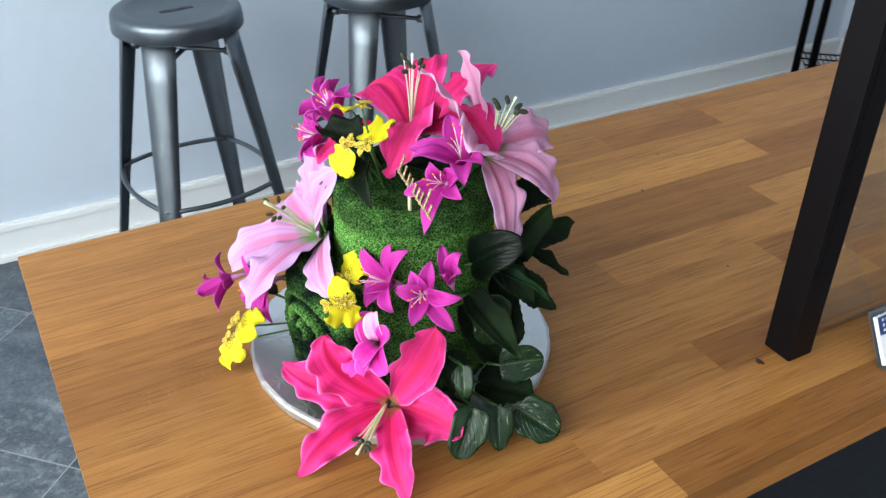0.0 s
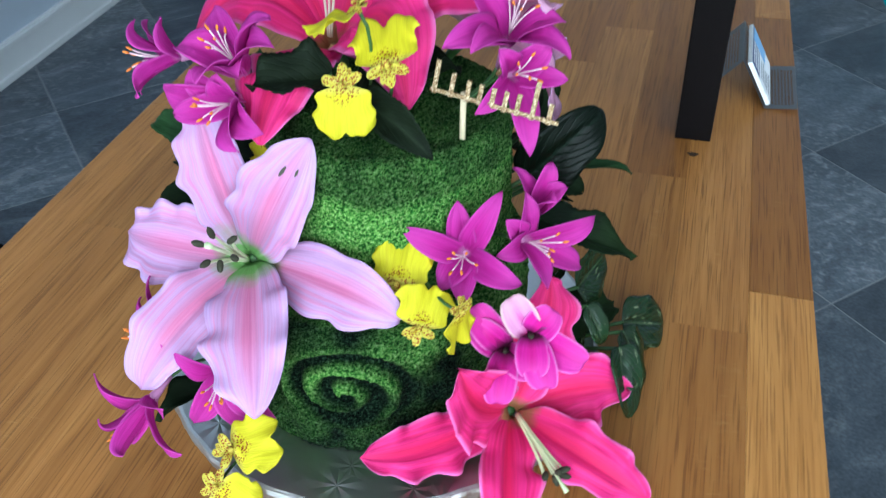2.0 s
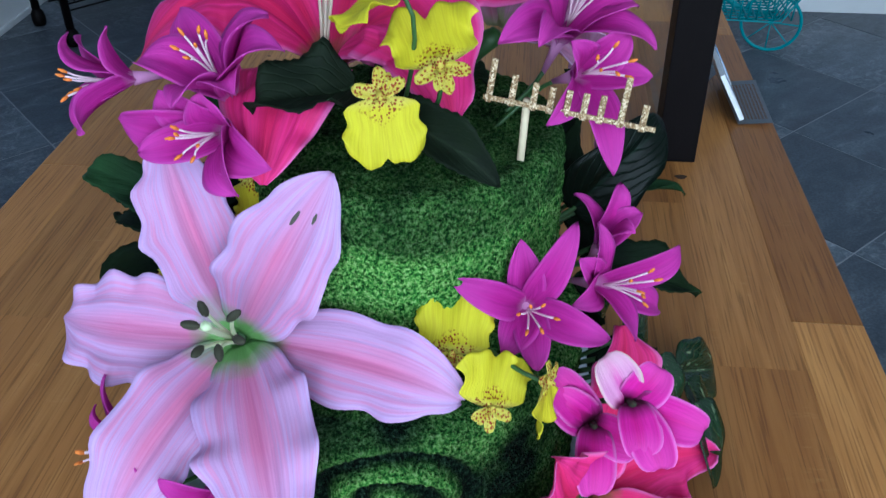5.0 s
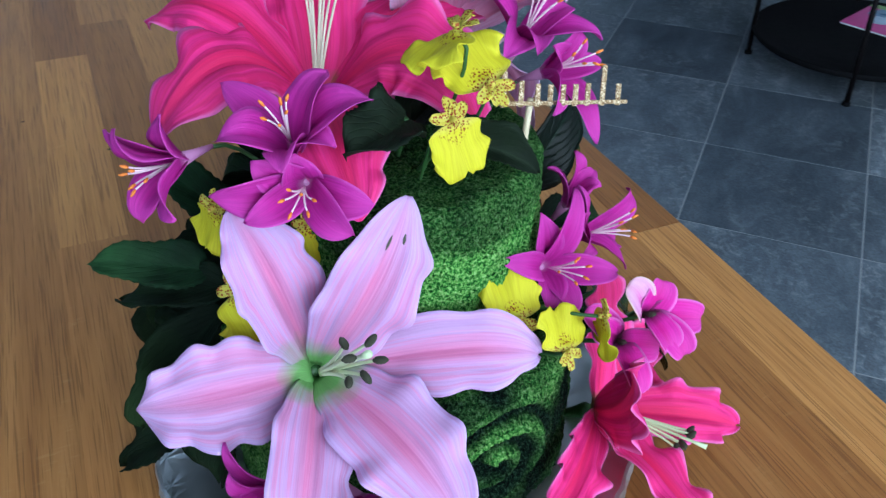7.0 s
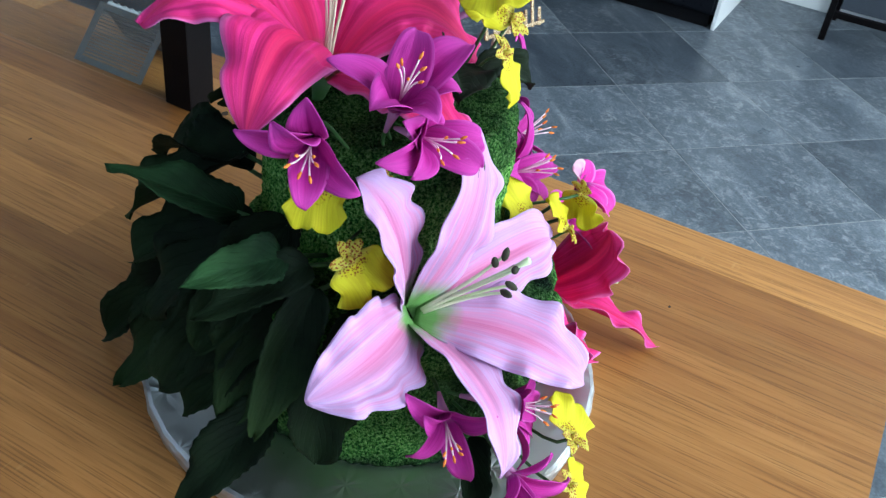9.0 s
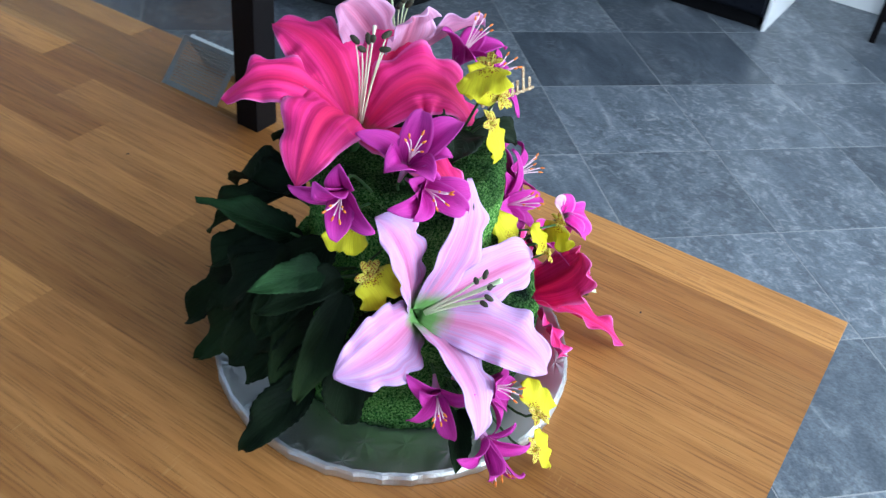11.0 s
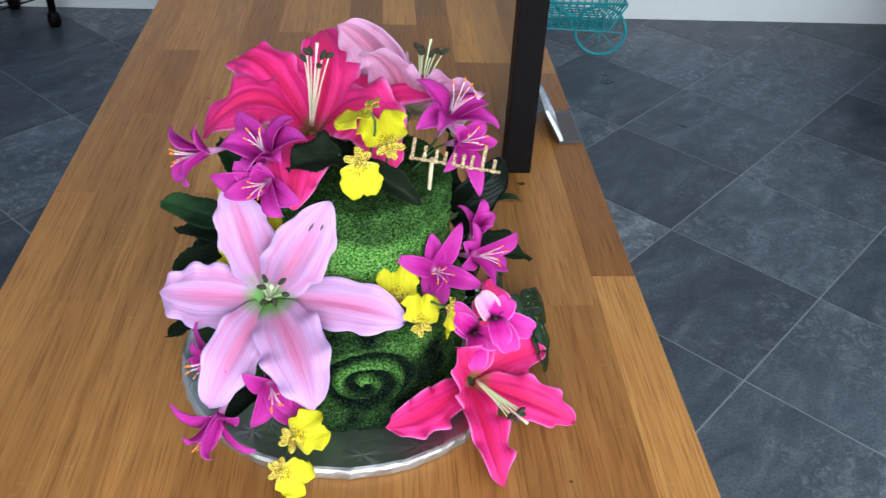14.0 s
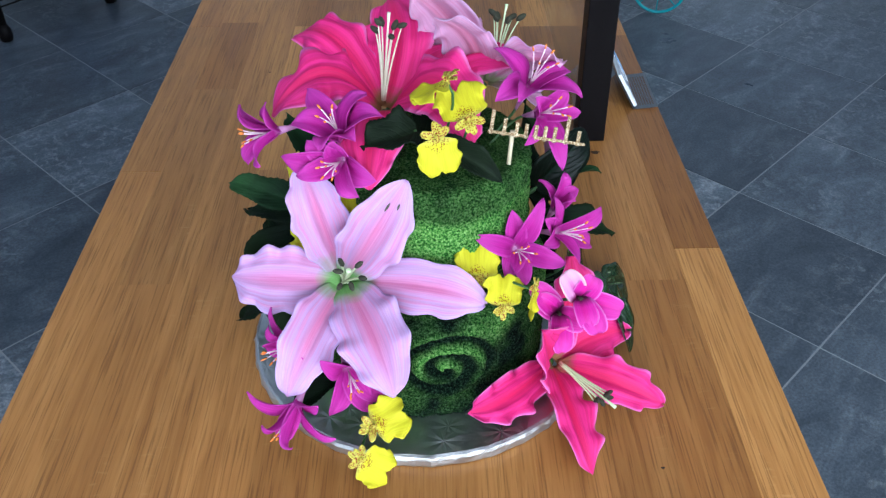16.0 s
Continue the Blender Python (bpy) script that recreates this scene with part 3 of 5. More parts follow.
def lily(name, label, centre, axis, petals, mat, rng, stamens, filament, anther, smudges=(), group="lilies", category="flower", ruffle=0.11, n=40, w=21, shape=(0.60, 0.69), cup=0.10, wavy=0.075, waves=3.6):
    """An open lily: petals (tip, place half way along the midrib, half width, the way the blade faces where it has turned), six stamens with anthers and one pistil."""
    c, ax = Vector(centre), Vector(axis).normalized()
    root = thing(name, c, label, category, group)
    back = c - ax * 0.008
    made = []
    for k, (tip, mid, half, *turned) in enumerate(petals):
        t = Vector(tip)
        off = (t - c) - ax * (t - c).dot(ax)
        off = off.normalized() * 0.003
        made.append(part("petal", blade(back + off - ax * (0.0035 * (k % 2)), t, Vector(turned[0]) if turned else ax, half, rng, 0.2, 0.1, cup * rng.uniform(0.5, 1.6), ruffle * rng.uniform(0.8, 1.4), 0.13, shape, n, w, 0.0005, waves * rng.uniform(0.85, 1.2), rng.uniform(-0.16, 0.16), 0.0, wavy, mid), mat, root))
    part("calyx", tube([c - ax * 0.045, c - ax * 0.028, c - ax * 0.018, c - ax * 0.013], [0.0022, 0.0035, 0.0055, 0.003], 10), STEM, root)
    for which, i0, i1, j0, j1 in smudges:
        vs = made[which].data.vertices
        bm = bmesh.new()
        grid = [[bm.verts.new(vs[i * w + j].co + (vs[i * w + j].co - vs[n * w + i * w + j].co).normalized() * 0.0004) for j in range(j0, j1 + 1)] for i in range(i0, i1 + 1)]
        for row in (grid[0], grid[-1]):
            heart = sum((p.co for p in row), Vector()) / len(row)
            for p in row:
                p.co = p.co.lerp(heart, 0.6)
        for ra, rb in zip(grid, grid[1:]):
            for q in range(len(ra) - 1):
                bm.faces.new((ra[q], rb[q], rb[q + 1], ra[q + 1]))
        part("pollen_smudge", bm, POLLEN, made[which], "dark pollen smudge")
    head, spread, fr, al = stamens
    to = Vector(head) - c
    u = to.orthogonal().normalized()
    v = to.normalized().cross(u)
    for k in range(7):
        a = k * 1.047 + rng.uniform(-0.25, 0.25)
        r = spread * (0 if k == 6 else rng.uniform(0.65, 1.1))
        out = u * math.cos(a) * r + v * math.sin(a) * r
        end = c + to * (rng.uniform(0.80, 1.0) if k < 6 else 1.08) + out
        pts = bezier(c + out * 0.12, c + to * 0.35 + out * 0.25, c + to * 0.7 + out * 0.6, end, 9)
        f = part("stamen" if k < 6 else "pistil", tube(pts, [fr * (1.25 - 0.4 * i / 8) for i in range(9)] if k < 6 else [fr * 1.3] * 8 + [fr * 2.3], 7), filament, root)
        if k < 6:
            dirn = (out.normalized() * 0.8 + to.normalized() * rng.uniform(0.2, 0.9)).normalized()
            part("anther", tube([end - dirn * al * 0.5, end - dirn * al * 0.3, end, end + dirn * al * 0.3, end + dirn * al * 0.5], [al * 0.10, al * 0.24, al * 0.27, al * 0.22, al * 0.08], 8), anther, f)
    return root


def small_lily(centre, axis, tips, rng, label, group, stem_to, width=1.0):
    """A small funnel-shaped lily: narrow throat, petals that flare to their tips, white filaments with orange ends."""
    c, ax = Vector(centre), Vector(axis).normalized()
    u = ax.orthogonal().normalized()
    v = ax.cross(u)
    size = sum((Vector(t) - c).length for t in tips) / len(tips)
    root = thing("small_lily", c, label, "flower", group)
    for tip in tips:
        t = Vector(tip)
        part("petal", blade(c - ax * size * 0.32, t, ax, size * width * rng.uniform(0.185, 0.235), rng, rng.uniform(0.34, 0.46), rng.uniform(0.05, 0.30), 0.30, 0.16, 0.18, (0.85, 0.92), 22, 9, 0.0004, 1.3, rng.uniform(-0.45, 0.45), 0.0, 0.04), MAGENTA, root)
    part("calyx", tube([c - ax * size * 0.75, c - ax * size * 0.45, c - ax * size * 0.2], [0.0012, 0.0022, 0.0035], 8), MAGENTA, root)
    spin = rng.uniform(0, 1)
    for k in range(6 if len(tips) > 4 else 0):
        a = k * 1.047 + spin
        out = (u * math.cos(a) + v * math.sin(a)) * size * rng.uniform(0.08, 0.26)
        end = c + ax * size * rng.uniform(0.50, 0.85) + out
        f = part("stamen", tube(bezier(c, c + ax * size * 0.3 + out * 0.2, c + ax * size * 0.55 + out * 0.6, end, 6), 0.00046, 5), FILAMENT_WHITE, root)
        e2 = end + (out.normalized() * 0.6 + ax).normalized() * 0.004
        part("anther", tube([end, end.lerp(e2, 0.5), e2], [0.0005, 0.0009, 0.0004], 5), ORANGE, f)
    b, s = c - ax * size * 0.7, Vector(stem_to)
    part("stem", tube(bezier(b, b - ax * 0.02, s + (b - s) * 0.4, s, 8), 0.0011, 6), STEM, root)
    return root


def fan_lip(c, ax, dn, sd, r, rng):
    """The skirt-like lip of a dancing-lady orchid: broad shoulders at the column, a slight waist, then two frilled lobes with a notch between."""
    rows, norms = [], []
    ph = [rng.uniform(0, 6.28) for _ in range(4)]
    na, nr = 31, 16
    bend = rng.uniform(-0.20, 0.06)
    for i in range(nr):
        u = i / (nr - 1)
        wide = min(1, (u / 0.16) ** 0.6) * (0.52 + 0.07 * math.sin(min(1, u / 0.45) * math.pi) + 0.26 * max(0, u - 0.35))
        row = []
        for j in range(na):
            v = 2 * j / (na - 1) - 1
            reach = 1.0 + 0.06 * math.sin(2.2 * abs(v)) - 0.12 * math.exp(-(v / 0.10) ** 2) - 0.42 * abs(v) ** 3.5 + 0.035 * math.sin(6 * v + ph[0]) + 0.022 * math.sin(13 * v + ph[1])
            frill = 1 + u * abs(v) ** 3 * 0.10 * math.sin(9 * u + ph[2])
            lift = 0.10 * u ** 3 * math.sin(5 * v + ph[1]) + 0.06 * u ** 3 * math.sin(9 * v + ph[2]) + 0.08 * abs(v) ** 3 * math.sin(8 * u + ph[3]) + bend * u * u - 0.09 * u * (1 - abs(v)) + 0.10 * math.exp(-((u - 0.12) / 0.10) ** 2 - (v / 0.3) ** 2)
            row.append(c + dn * (r * u * (1 + (reach - 1) * u)) + sd * (r * v * wide * frill) + ax * (r * lift))
        rows.append(row)
        norms.append([ax] * na)
    return sheet(rows, norms, 0.0004)


def oncidium(centre, axis, down, size, rng, label="yellow silk dancing-lady orchid with red-brown speckles", group="yellow orchids", stem_to=None):
    """A dancing-lady orchid: one broad frilled lip, two side lobes and narrow spotted sepals."""
    c, ax = Vector(centre), Vector(axis).normalized()
    dn = Vector(down)
    dn = (dn - ax * dn.dot(ax)).normalized()
    sd = ax.cross(dn)
    root = thing("orchid", c, label, "flower", group)
    part("lip", fan_lip(c, ax, dn, sd, size * rng.uniform(1.03, 1.18), rng), YELLOW, root)
    for ang, ln, wd in ((1.95, 0.40, 0.125), (-1.95, 0.40, 0.125), (3.14, 0.40, 0.12), (2.60, 0.34, 0.09)):
        a = ang + rng.uniform(-0.15, 0.15)
        tip = c + (dn * math.cos(a) + sd * math.sin(a)) * size * ln * 1.15 + ax * size * rng.uniform(0.0, 0.22)
        part("sepal", blade(c, tip, ax, size * wd, rng, 0.2, 0.1, 0.3, 0.16, 0.1, (0.7, 0.5), 10, 5, 0.0004, 1.5), YELLOW_SPOT, root)
    part("column", tube([c - ax * 0.002, c + ax * size * 0.14 + dn * size * 0.02, c + ax * size * 0.2 + dn * size * 0.1], [size * 0.07, size * 0.075, size * 0.04], 8), YELLOW_SPOT, root)
    if stem_to is not None:
        s = Vector(stem_to)
        part("stem", tube(bezier(c - ax * 0.002, c - ax * 0.018 - dn * 0.006, s.lerp(c, 0.35), s, 8), 0.0010, 6), STEM, root)
    return root


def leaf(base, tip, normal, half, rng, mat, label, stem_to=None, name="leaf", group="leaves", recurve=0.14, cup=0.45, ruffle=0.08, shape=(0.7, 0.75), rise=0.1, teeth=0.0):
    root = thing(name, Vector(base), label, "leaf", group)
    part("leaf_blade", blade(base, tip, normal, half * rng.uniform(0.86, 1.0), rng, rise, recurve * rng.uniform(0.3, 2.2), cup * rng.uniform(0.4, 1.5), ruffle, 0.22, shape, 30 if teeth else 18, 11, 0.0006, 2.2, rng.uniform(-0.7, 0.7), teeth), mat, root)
    if stem_to is not None:
        b, s = Vector(base), Vector(stem_to)
        part("stem", tube(bezier(b.lerp(Vector(tip), 0.04), b.lerp(s, 0.3), b.lerp(s, 0.7), s, 6), 0.0014, 6), STEM, root)
    return root


# ---- room ----
TOP = 0.915
XW, XE, YN, YS, HC = -1.93, 3.86, 3.19, -2.8, 3.6


def structure(name, bm, mat, label, category="wall"):
    return tagged(part(name, bm, mat, None, smooth=False), label, category, kind="structure")


structure("wall_west", boxed((XW - 0.14, YS, 0), (XW, YN, HC)), WALL, "pale grey-blue painted plaster wall behind the stools")
structure("wall_north", boxed((XW - 0.14, YN, 0), (XE + 0.14, YN + 0.14, HC)), WALL, "pale painted wall at the end of the room")
structure("wall_east", boxed((XE, YS, 0), (XE + 0.14, YN, HC)), WHITE, "white painted wall behind the black cabinet")
# unseen wall south of the table, kept dark to hold back bounced light
wall_s = boxed((XW - 0.14, YS - 0.14, 0), (-1.2, YS, HC))
box(wall_s, (3.5, YS - 0.14, 0), (XE + 0.14, YS, HC))
box(wall_s, (-1.2, YS - 0.14, 0), (3.5, YS, 0.65))
box(wall_s, (-1.2, YS - 0.14, 3.45), (3.5, YS, HC))
structure("wall_south", wall_s, speckled("fill_cutting_wall_grey", (0.30, 0.31, 0.32), 0.8), "unseen front wall, grey to limit bounce, with assumed window opening")
structure("ceiling", boxed((XW - 0.14, YS - 0.14, HC), (XE + 0.14, YN + 0.14, HC + 0.12)), CEIL, "unseen plain ceiling, grey to cut the fill light", "ceiling")


def skirting(name, lo, hi, label):
    """A painted skirting board with a rounded top lip."""
    bm = boxed(lo, hi, 0.003)
    return structure(name, bm, WHITE, label, "baseboard")


skirting("baseboard_west", (XW, YS, 0), (XW + 0.014, YN, 0.122), "white painted wooden skirting board along the wall")
skirting("baseboard_west_lip", (XW + 0.014, YS, 0.098), (XW + 0.020, YN, 0.116), "white moulded lip on the skirting board")
skirting("baseboard_west_foot", (XW + 0.014, YS, 0.0), (XW + 0.024, YN, 0.022), "white shoe moulding at the floor")
skirting("baseboard_east", (XE - 0.014, YS, 0), (XE, YN - 0.02, 0.13), "white painted skirting board below the white wall")
skirting("baseboard_north", (XW + 0.03, YN - 0.014, 0), (XE - 0.02, YN, 0.13), "white painted wooden skirting board along the end wall")


def shop_window(name, x0, x1, z0, z1, count):
    root = tagged(thing(name, ((x0 + x1) / 2, YS - 0.07, z0), "unseen, assumed shop window with slim dark frame", "window"), kind="structure")
    bm = boxed((x0, YS - 0.10, z0), (x1, YS - 0.04, z0 + 0.05))
    box(bm, (x0, YS - 0.10, z1 - 0.05), (x1, YS - 0.04, z1))
    for k in range(count + 1):
        x = x0 + (x1 - x0) * k / count
        box(bm, (x - 0.025, YS - 0.099, z0 + 0.05), (x + 0.025, YS - 0.041, z1 - 0.05))
    part("window_frame", bm, BLACK_METAL, root, smooth=False)
    for k in range(count):
        a, b = x0 + (x1 - x0) * k / count + 0.03, x0 + (x1 - x0) * (k + 1) / count - 0.03
        p = part("pane", boxed((a, YS - 0.073, z0 + 0.05), (b, YS - 0.067, z1 - 0.05)), GLASS, root, smooth=False)
        p.visible_shadow = False


# unseen window, added and sized to let light in from the south
shop_window("window_1", -1.18, 3.48, 0.66, 3.44, 3)

floor = tagged(part("floor", boxed((XW - 0.14, YS - 0.14, -0.1), (XE + 0.14, YN + 0.14, -0.0012)), GROUT, None, smooth=False), "grey slate tile floor laid diagonally with pale grout joints", "floor", kind="structure")

# ---- long oak table ----
X0, X1, Y0, Y1 = -0.350, 0.305, -0.3235, 2.35
table = thing("table", ((X0 + X1) / 2, 0.9, 0), "long counter-height table of oiled oak staves on a charcoal base", "table")
part("base", boxed((X0 + 0.075, Y0 + 0.14, 0.0), (X1 - 0.03, Y1 - 0.1, TOP - 0.047), 0.004), CHARCOAL, table, "charcoal base panel", smooth=False)
knot_rng = random.Random(11)


def tapered(bm, x_edge):
    """The edge by the post runs slightly inwards towards the far end."""
    for v in bm.verts:
        if v.co.x > x_edge - 0.003:
            v.co.x += 0.304 - 0.0135 * min(v.co.y + 0.2, 1.3) - X1
    return bm


part("core", tapered(boxed((X0 + 0.003, Y0 + 0.003, TOP - 0.0455), (X1 - 0.003, Y1 - 0.003, TOP - 0.022)), X1 - 0.003), WOOD, table, smooth=False).color = (0.9, 0.8, 0.7, 1)
STRIP = 0.0555
LIGHT, PALER, MID, DIM, DARK = (1.30, 1.30, 1.22, 1), (1.13, 1.11, 1.05, 1), (1.0, 0.97, 0.92, 1), (0.85, 0.79, 0.72, 1), (0.70, 0.62, 0.53, 1)
# joints across each strip, from the edge by the post to the stool side, with the tone of each stave
JOINTS = [
    ([0.119, 0.62], [LIGHT, DARK, MID]),
    ([0.070, 0.50], [DIM, MID, DARK]),
    ([0.262, 0.655], [MID, DARK, LIGHT]),
    ([0.559], [MID, DARK]),
    ([0.466, 0.80], [PALER, DARK, LIGHT]),
    ([0.267, 0.65], [MID, PALER, DARK]),
    ([0.566], [DIM, LIGHT]),
    ([0.76], [DIM, MID]),
    ([0.278, 0.667], [MID, LIGHT, DARK]),
    ([0.90], [MID, DARK]),
    ([0.077, 0.475, 0.683], [MID, MID, DARK, MID]),
    ([0.278, 0.67], [MID, MID, DIM]),
]
for k, (cuts, tones) in enumerate(JOINTS):
    hi = min(0.308 - STRIP * k, X1)
    lo = max(0.308 - STRIP * (k + 1), X0)
    ys = [Y0] + cuts
    while ys[-1] < Y1 - 0.35:
        ys.append(ys[-1] + knot_rng.uniform(0.28, 0.55))
    ys.append(Y1)
    for i, (a, b) in enumerate(zip(ys, ys[1:])):
        z = TOP - knot_rng.uniform(0, 0.00012)
        plank = boxed((lo, a, TOP - 0.024), (hi, b, z), 0.0 if 0 < k < 11 else 0.0012)
        st = part("stave", tapered(plank, X1) if k == 0 else plank, WOOD, table, smooth=False)
        tone = tones[i] if i < len(tones) else knot_rng.choice((LIGHT, MID, MID, DARK))
        j = knot_rng.uniform(0.87, 1.13)
        st.color = (tone[0] * j, tone[1] * j, tone[2] * j, 1)
for x, y, r in ((0.184, -0.156, 0.0016), (0.200, 0.303, 0.0050), (-0.135, 0.43, 0.0025), (0.055, 0.40, 0.0018), (-0.21, 0.52, 0.002)):
    pts = [(x + math.cos(a) * r * (1 + 0.3 * math.sin(3 * a)), y + math.sin(a) * r * 0.75, TOP + 0.0003) for a in [k * 0.524 for k in range(12)]]
    bm = bmesh.new()
    bm.faces.new([bm.verts.new(p) for p in pts])
    part("knot", bm, speckled("dark_knot", (0.035, 0.016, 0.008), 0.7), table)

# post and glass screen on the table
post = thing("screen_post", (0.198, 0.345, TOP), "black steel post standing on the table beside the edge", "post")
part("tube", boxed((0.1815, 0.3285, TOP), (0.2145, 0.3605, TOP + 1.15), 0.0015), BLACK_METAL, post, smooth=False)
part("weld_seam", boxed((0.2145, 0.337, TOP + 0.10), (0.2151, 0.3375, TOP + 1.1)), BLACK_METAL, post)
screen = thing("glass_screen", (0.186, 1.1, TOP), "clear glass screen standing on the table between posts", "screen")
part("pane", boxed((0.1845, 0.3615, TOP - 0.008), (0.1875, 1.72, TOP + 1.1)), GLASS, screen, smooth=False).visible_shadow = False
copy_thing(post, Matrix.Translation((0.198, 1.737, TOP)))


# ---- metal card holder behind the post ----
def perforated(p0, ex, ey, nx, ny, bm, hole=0.60, thick=0.0008):
    """A punched sheet with square holes and a plain rim."""
    p0, ex, ey = Vector(p0), Vector(ex), Vector(ey)

    def cuts(n):
        rim, out = 0.09, [0.0]
        w = (1 - 2 * rim) / n
        for i in range(n):
            c = rim + w * (i + 0.5)
            out += [c - w * hole / 2, c + w * hole / 2]
        return out + [1.0]

    xs, ys = cuts(nx), cuts(ny)
    vs = [[bm.verts.new(p0 + ex * a + ey * b) for b in ys] for a in xs]
    for i in range(len(xs) - 1):
        for j in range(len(ys) - 1):
            if not (i % 2 and j % 2):
                bm.faces.new((vs[i][j], vs[i + 1][j], vs[i + 1][j + 1], vs[i][j + 1]))
    bmesh.ops.solidify(bm, geom=list(bm.faces), thickness=thick)
    return bm


hy0, hy1 = 0.402, 0.494
holder = thing("card_holder", (0.24, 0.448, TOP), "folded perforated metal card holder standing on the oak table", "card holder")
foot, apex, back = Vector((0.263, hy0, TOP + 0.001)), Vector((0.235, hy0, TOP + 0.050)), Vector((0.192, hy0, TOP + 0.001))
lipx = Vector((0.294, hy0, TOP + 0.004))
along = Vector((0, hy1 - hy0, 0))
part("back_leg", perforated(back, along, apex - back, 26, 15, bmesh.new()), PERFORATED, holder, smooth=False)
part("front_panel", perforated(apex, along, foot - apex, 26, 13, bmesh.new()), PERFORATED, holder, smooth=False)
part("tray", perforated(foot, along, lipx - foot, 26, 8, bmesh.new()), PERFORATED, holder, smooth=False)
card = thing("business_card", foot + along * 0.5, "stack of white printed cards with navy dotted header in the holder", "card")
up = (apex - foot).normalized()
out = Vector((up.z, 0, -up.x))
cb = foot + out * 0.0062 + Vector((0, 0.003, 0)) + up * 0.001


def on_card(y0, y1, h0, h1, lift, mat, name, parent=card, bevel=0.0):
    m = Matrix(((0, up.x, out.x, cb.x), (1, up.y, out.y, cb.y), (0, up.z, out.z, cb.z), (0, 0, 0, 1)))
    return part(name, boxed((y0, h0, lift), (y1, h1, lift + 0.0003), bevel, m), mat, parent, smooth=False)


part("stack", boxed((0, 0, -0.004), (0.086, 0.050, -0.0002), 0, Matrix(((0, up.x, out.x, cb.x), (1, up.y, out.y, cb.y), (0, up.z, out.z, cb.z), (0, 0, 0, 1)))), PAPER, card, smooth=False)
on_card(0, 0.086, 0, 0.050, 0, PAPER, "sheet")
on_card(0.001, 0.085, 0.031, 0.0495, 0.0004, NAVY, "header_band")
on_card(0.055, 0.083, 0.017, 0.048, 0.0008, SKYBLUE, "picture")
for i in range(9):
    for j in range(3):
        on_card(0.006 + i * 0.0055, 0.0085 + i * 0.0055, 0.034 + j * 0.0052, 0.0365 + j * 0.0052, 0.0009, PAPER, "dot", bevel=0.0)
for j in range(5):
    on_card(0.010, 0.05 - 0.004 * (j % 3), 0.005 + j * 0.0048, 0.0062 + j * 0.0048, 0.0004, GREYINK, "text_bar")
for i in range(9):
    on_card(0.003 + i * 0.0095, 0.006 + i * 0.0095, 0.0495, 0.0520, 0.0002, PAPER, "scallop")

# ---- cake on its board ----
B = TOP + 0.0127
board = thing("cake_board", (0, 0, TOP), "round cake board wrapped in embossed silver foil on the table", "cake board")
bm = bmesh.new()
prof, sides = [(0.0, 0.0), (0.148, 0.0), (0.1515, 0.0012), (0.1523, 0.004), (0.1523, 0.009), (0.1512, 0.0118), (0.149, 0.0127), (0.125, 0.0127), (0.08, 0.0127), (0.0, 0.0127)], 220
rings = []
for q, (r, z) in enumerate(prof):
    if r == 0:
        rings.append([bm.verts.new((0, 0, TOP + z))])
        continue
    ring = []
    for k in range(sides):
        a = 2 * math.pi * k / sides
        wr = 0.0009 * noise.noise(Vector((math.cos(a) * 15, math.sin(a) * 15, z * 220))) if 1 <= q <= 5 else 0
        if 1 <= q <= 6:
            # the foil is folded over the edge in short flat pleats
            pleat = (a * 34 / (2 * math.pi) + 0.35 * math.sin(3 * a + 1) + 0.2 * math.sin(7 * a)) % 1.0
            wr += r * (math.cos(math.pi / 34) / math.cos((pleat - 0.5) * 2 * math.pi / 34) - 1) + (0.0005 if pleat < 0.1 else 0.0)
        ring.append(bm.verts.new(((r + wr) * math.cos(a), (r + wr) * math.sin(a), TOP + z)))
    rings.append(ring)
rim_bm = bmesh.new()
for i, (a, b) in enumerate(zip(rings, rings[1:])):
    for k in range(sides):
        q = [a[k % len(a)], a[(k + 1) % len(a)], b[(k + 1) % len(b)], b[k % len(b)]]
        u = [v for j, v in enumerate(q) if v not in q[:j]]
        if 1 <= i <= 5:
            rim_bm.faces.new([rim_bm.verts.new(v.co) for v in u])
        else:
            bm.faces.new(u)
bmesh.ops.remove_doubles(rim_bm, verts=rim_bm.verts, dist=1e-6)
bmesh.ops.recalc_face_normals(rim_bm, faces=rim_bm.faces)
bmesh.ops.recalc_face_normals(bm, faces=bm.faces)
part("foil_disc", bm, FOIL, board)
part("rim", rim_bm, RIM, board, "creased foil rim", smooth=False)
cake = thing("cake", (0, 0, B), "two-tier green mossy cake with a dark airbrushed swirl on foil board", "cake")


def swirl_height(s, z):
    """The relief and the airbrush dyeing of the curled fern at s metres along the side and z above the board: height,
    darkness.
    """
    r = math.hypot(s, z / 0.78)
    if r > 0.075:
        return 0.0, 0.0
    th = math.atan2(z / 0.78, s)
    ph = r / 0.0195 + th / (2 * math.pi)
    f = ph - math.floor(ph)
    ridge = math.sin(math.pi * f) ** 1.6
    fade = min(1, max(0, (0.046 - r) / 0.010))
    # darkest in the grooves; ridges are lightest towards the top of the curl
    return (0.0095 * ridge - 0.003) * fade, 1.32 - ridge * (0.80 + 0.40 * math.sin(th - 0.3))


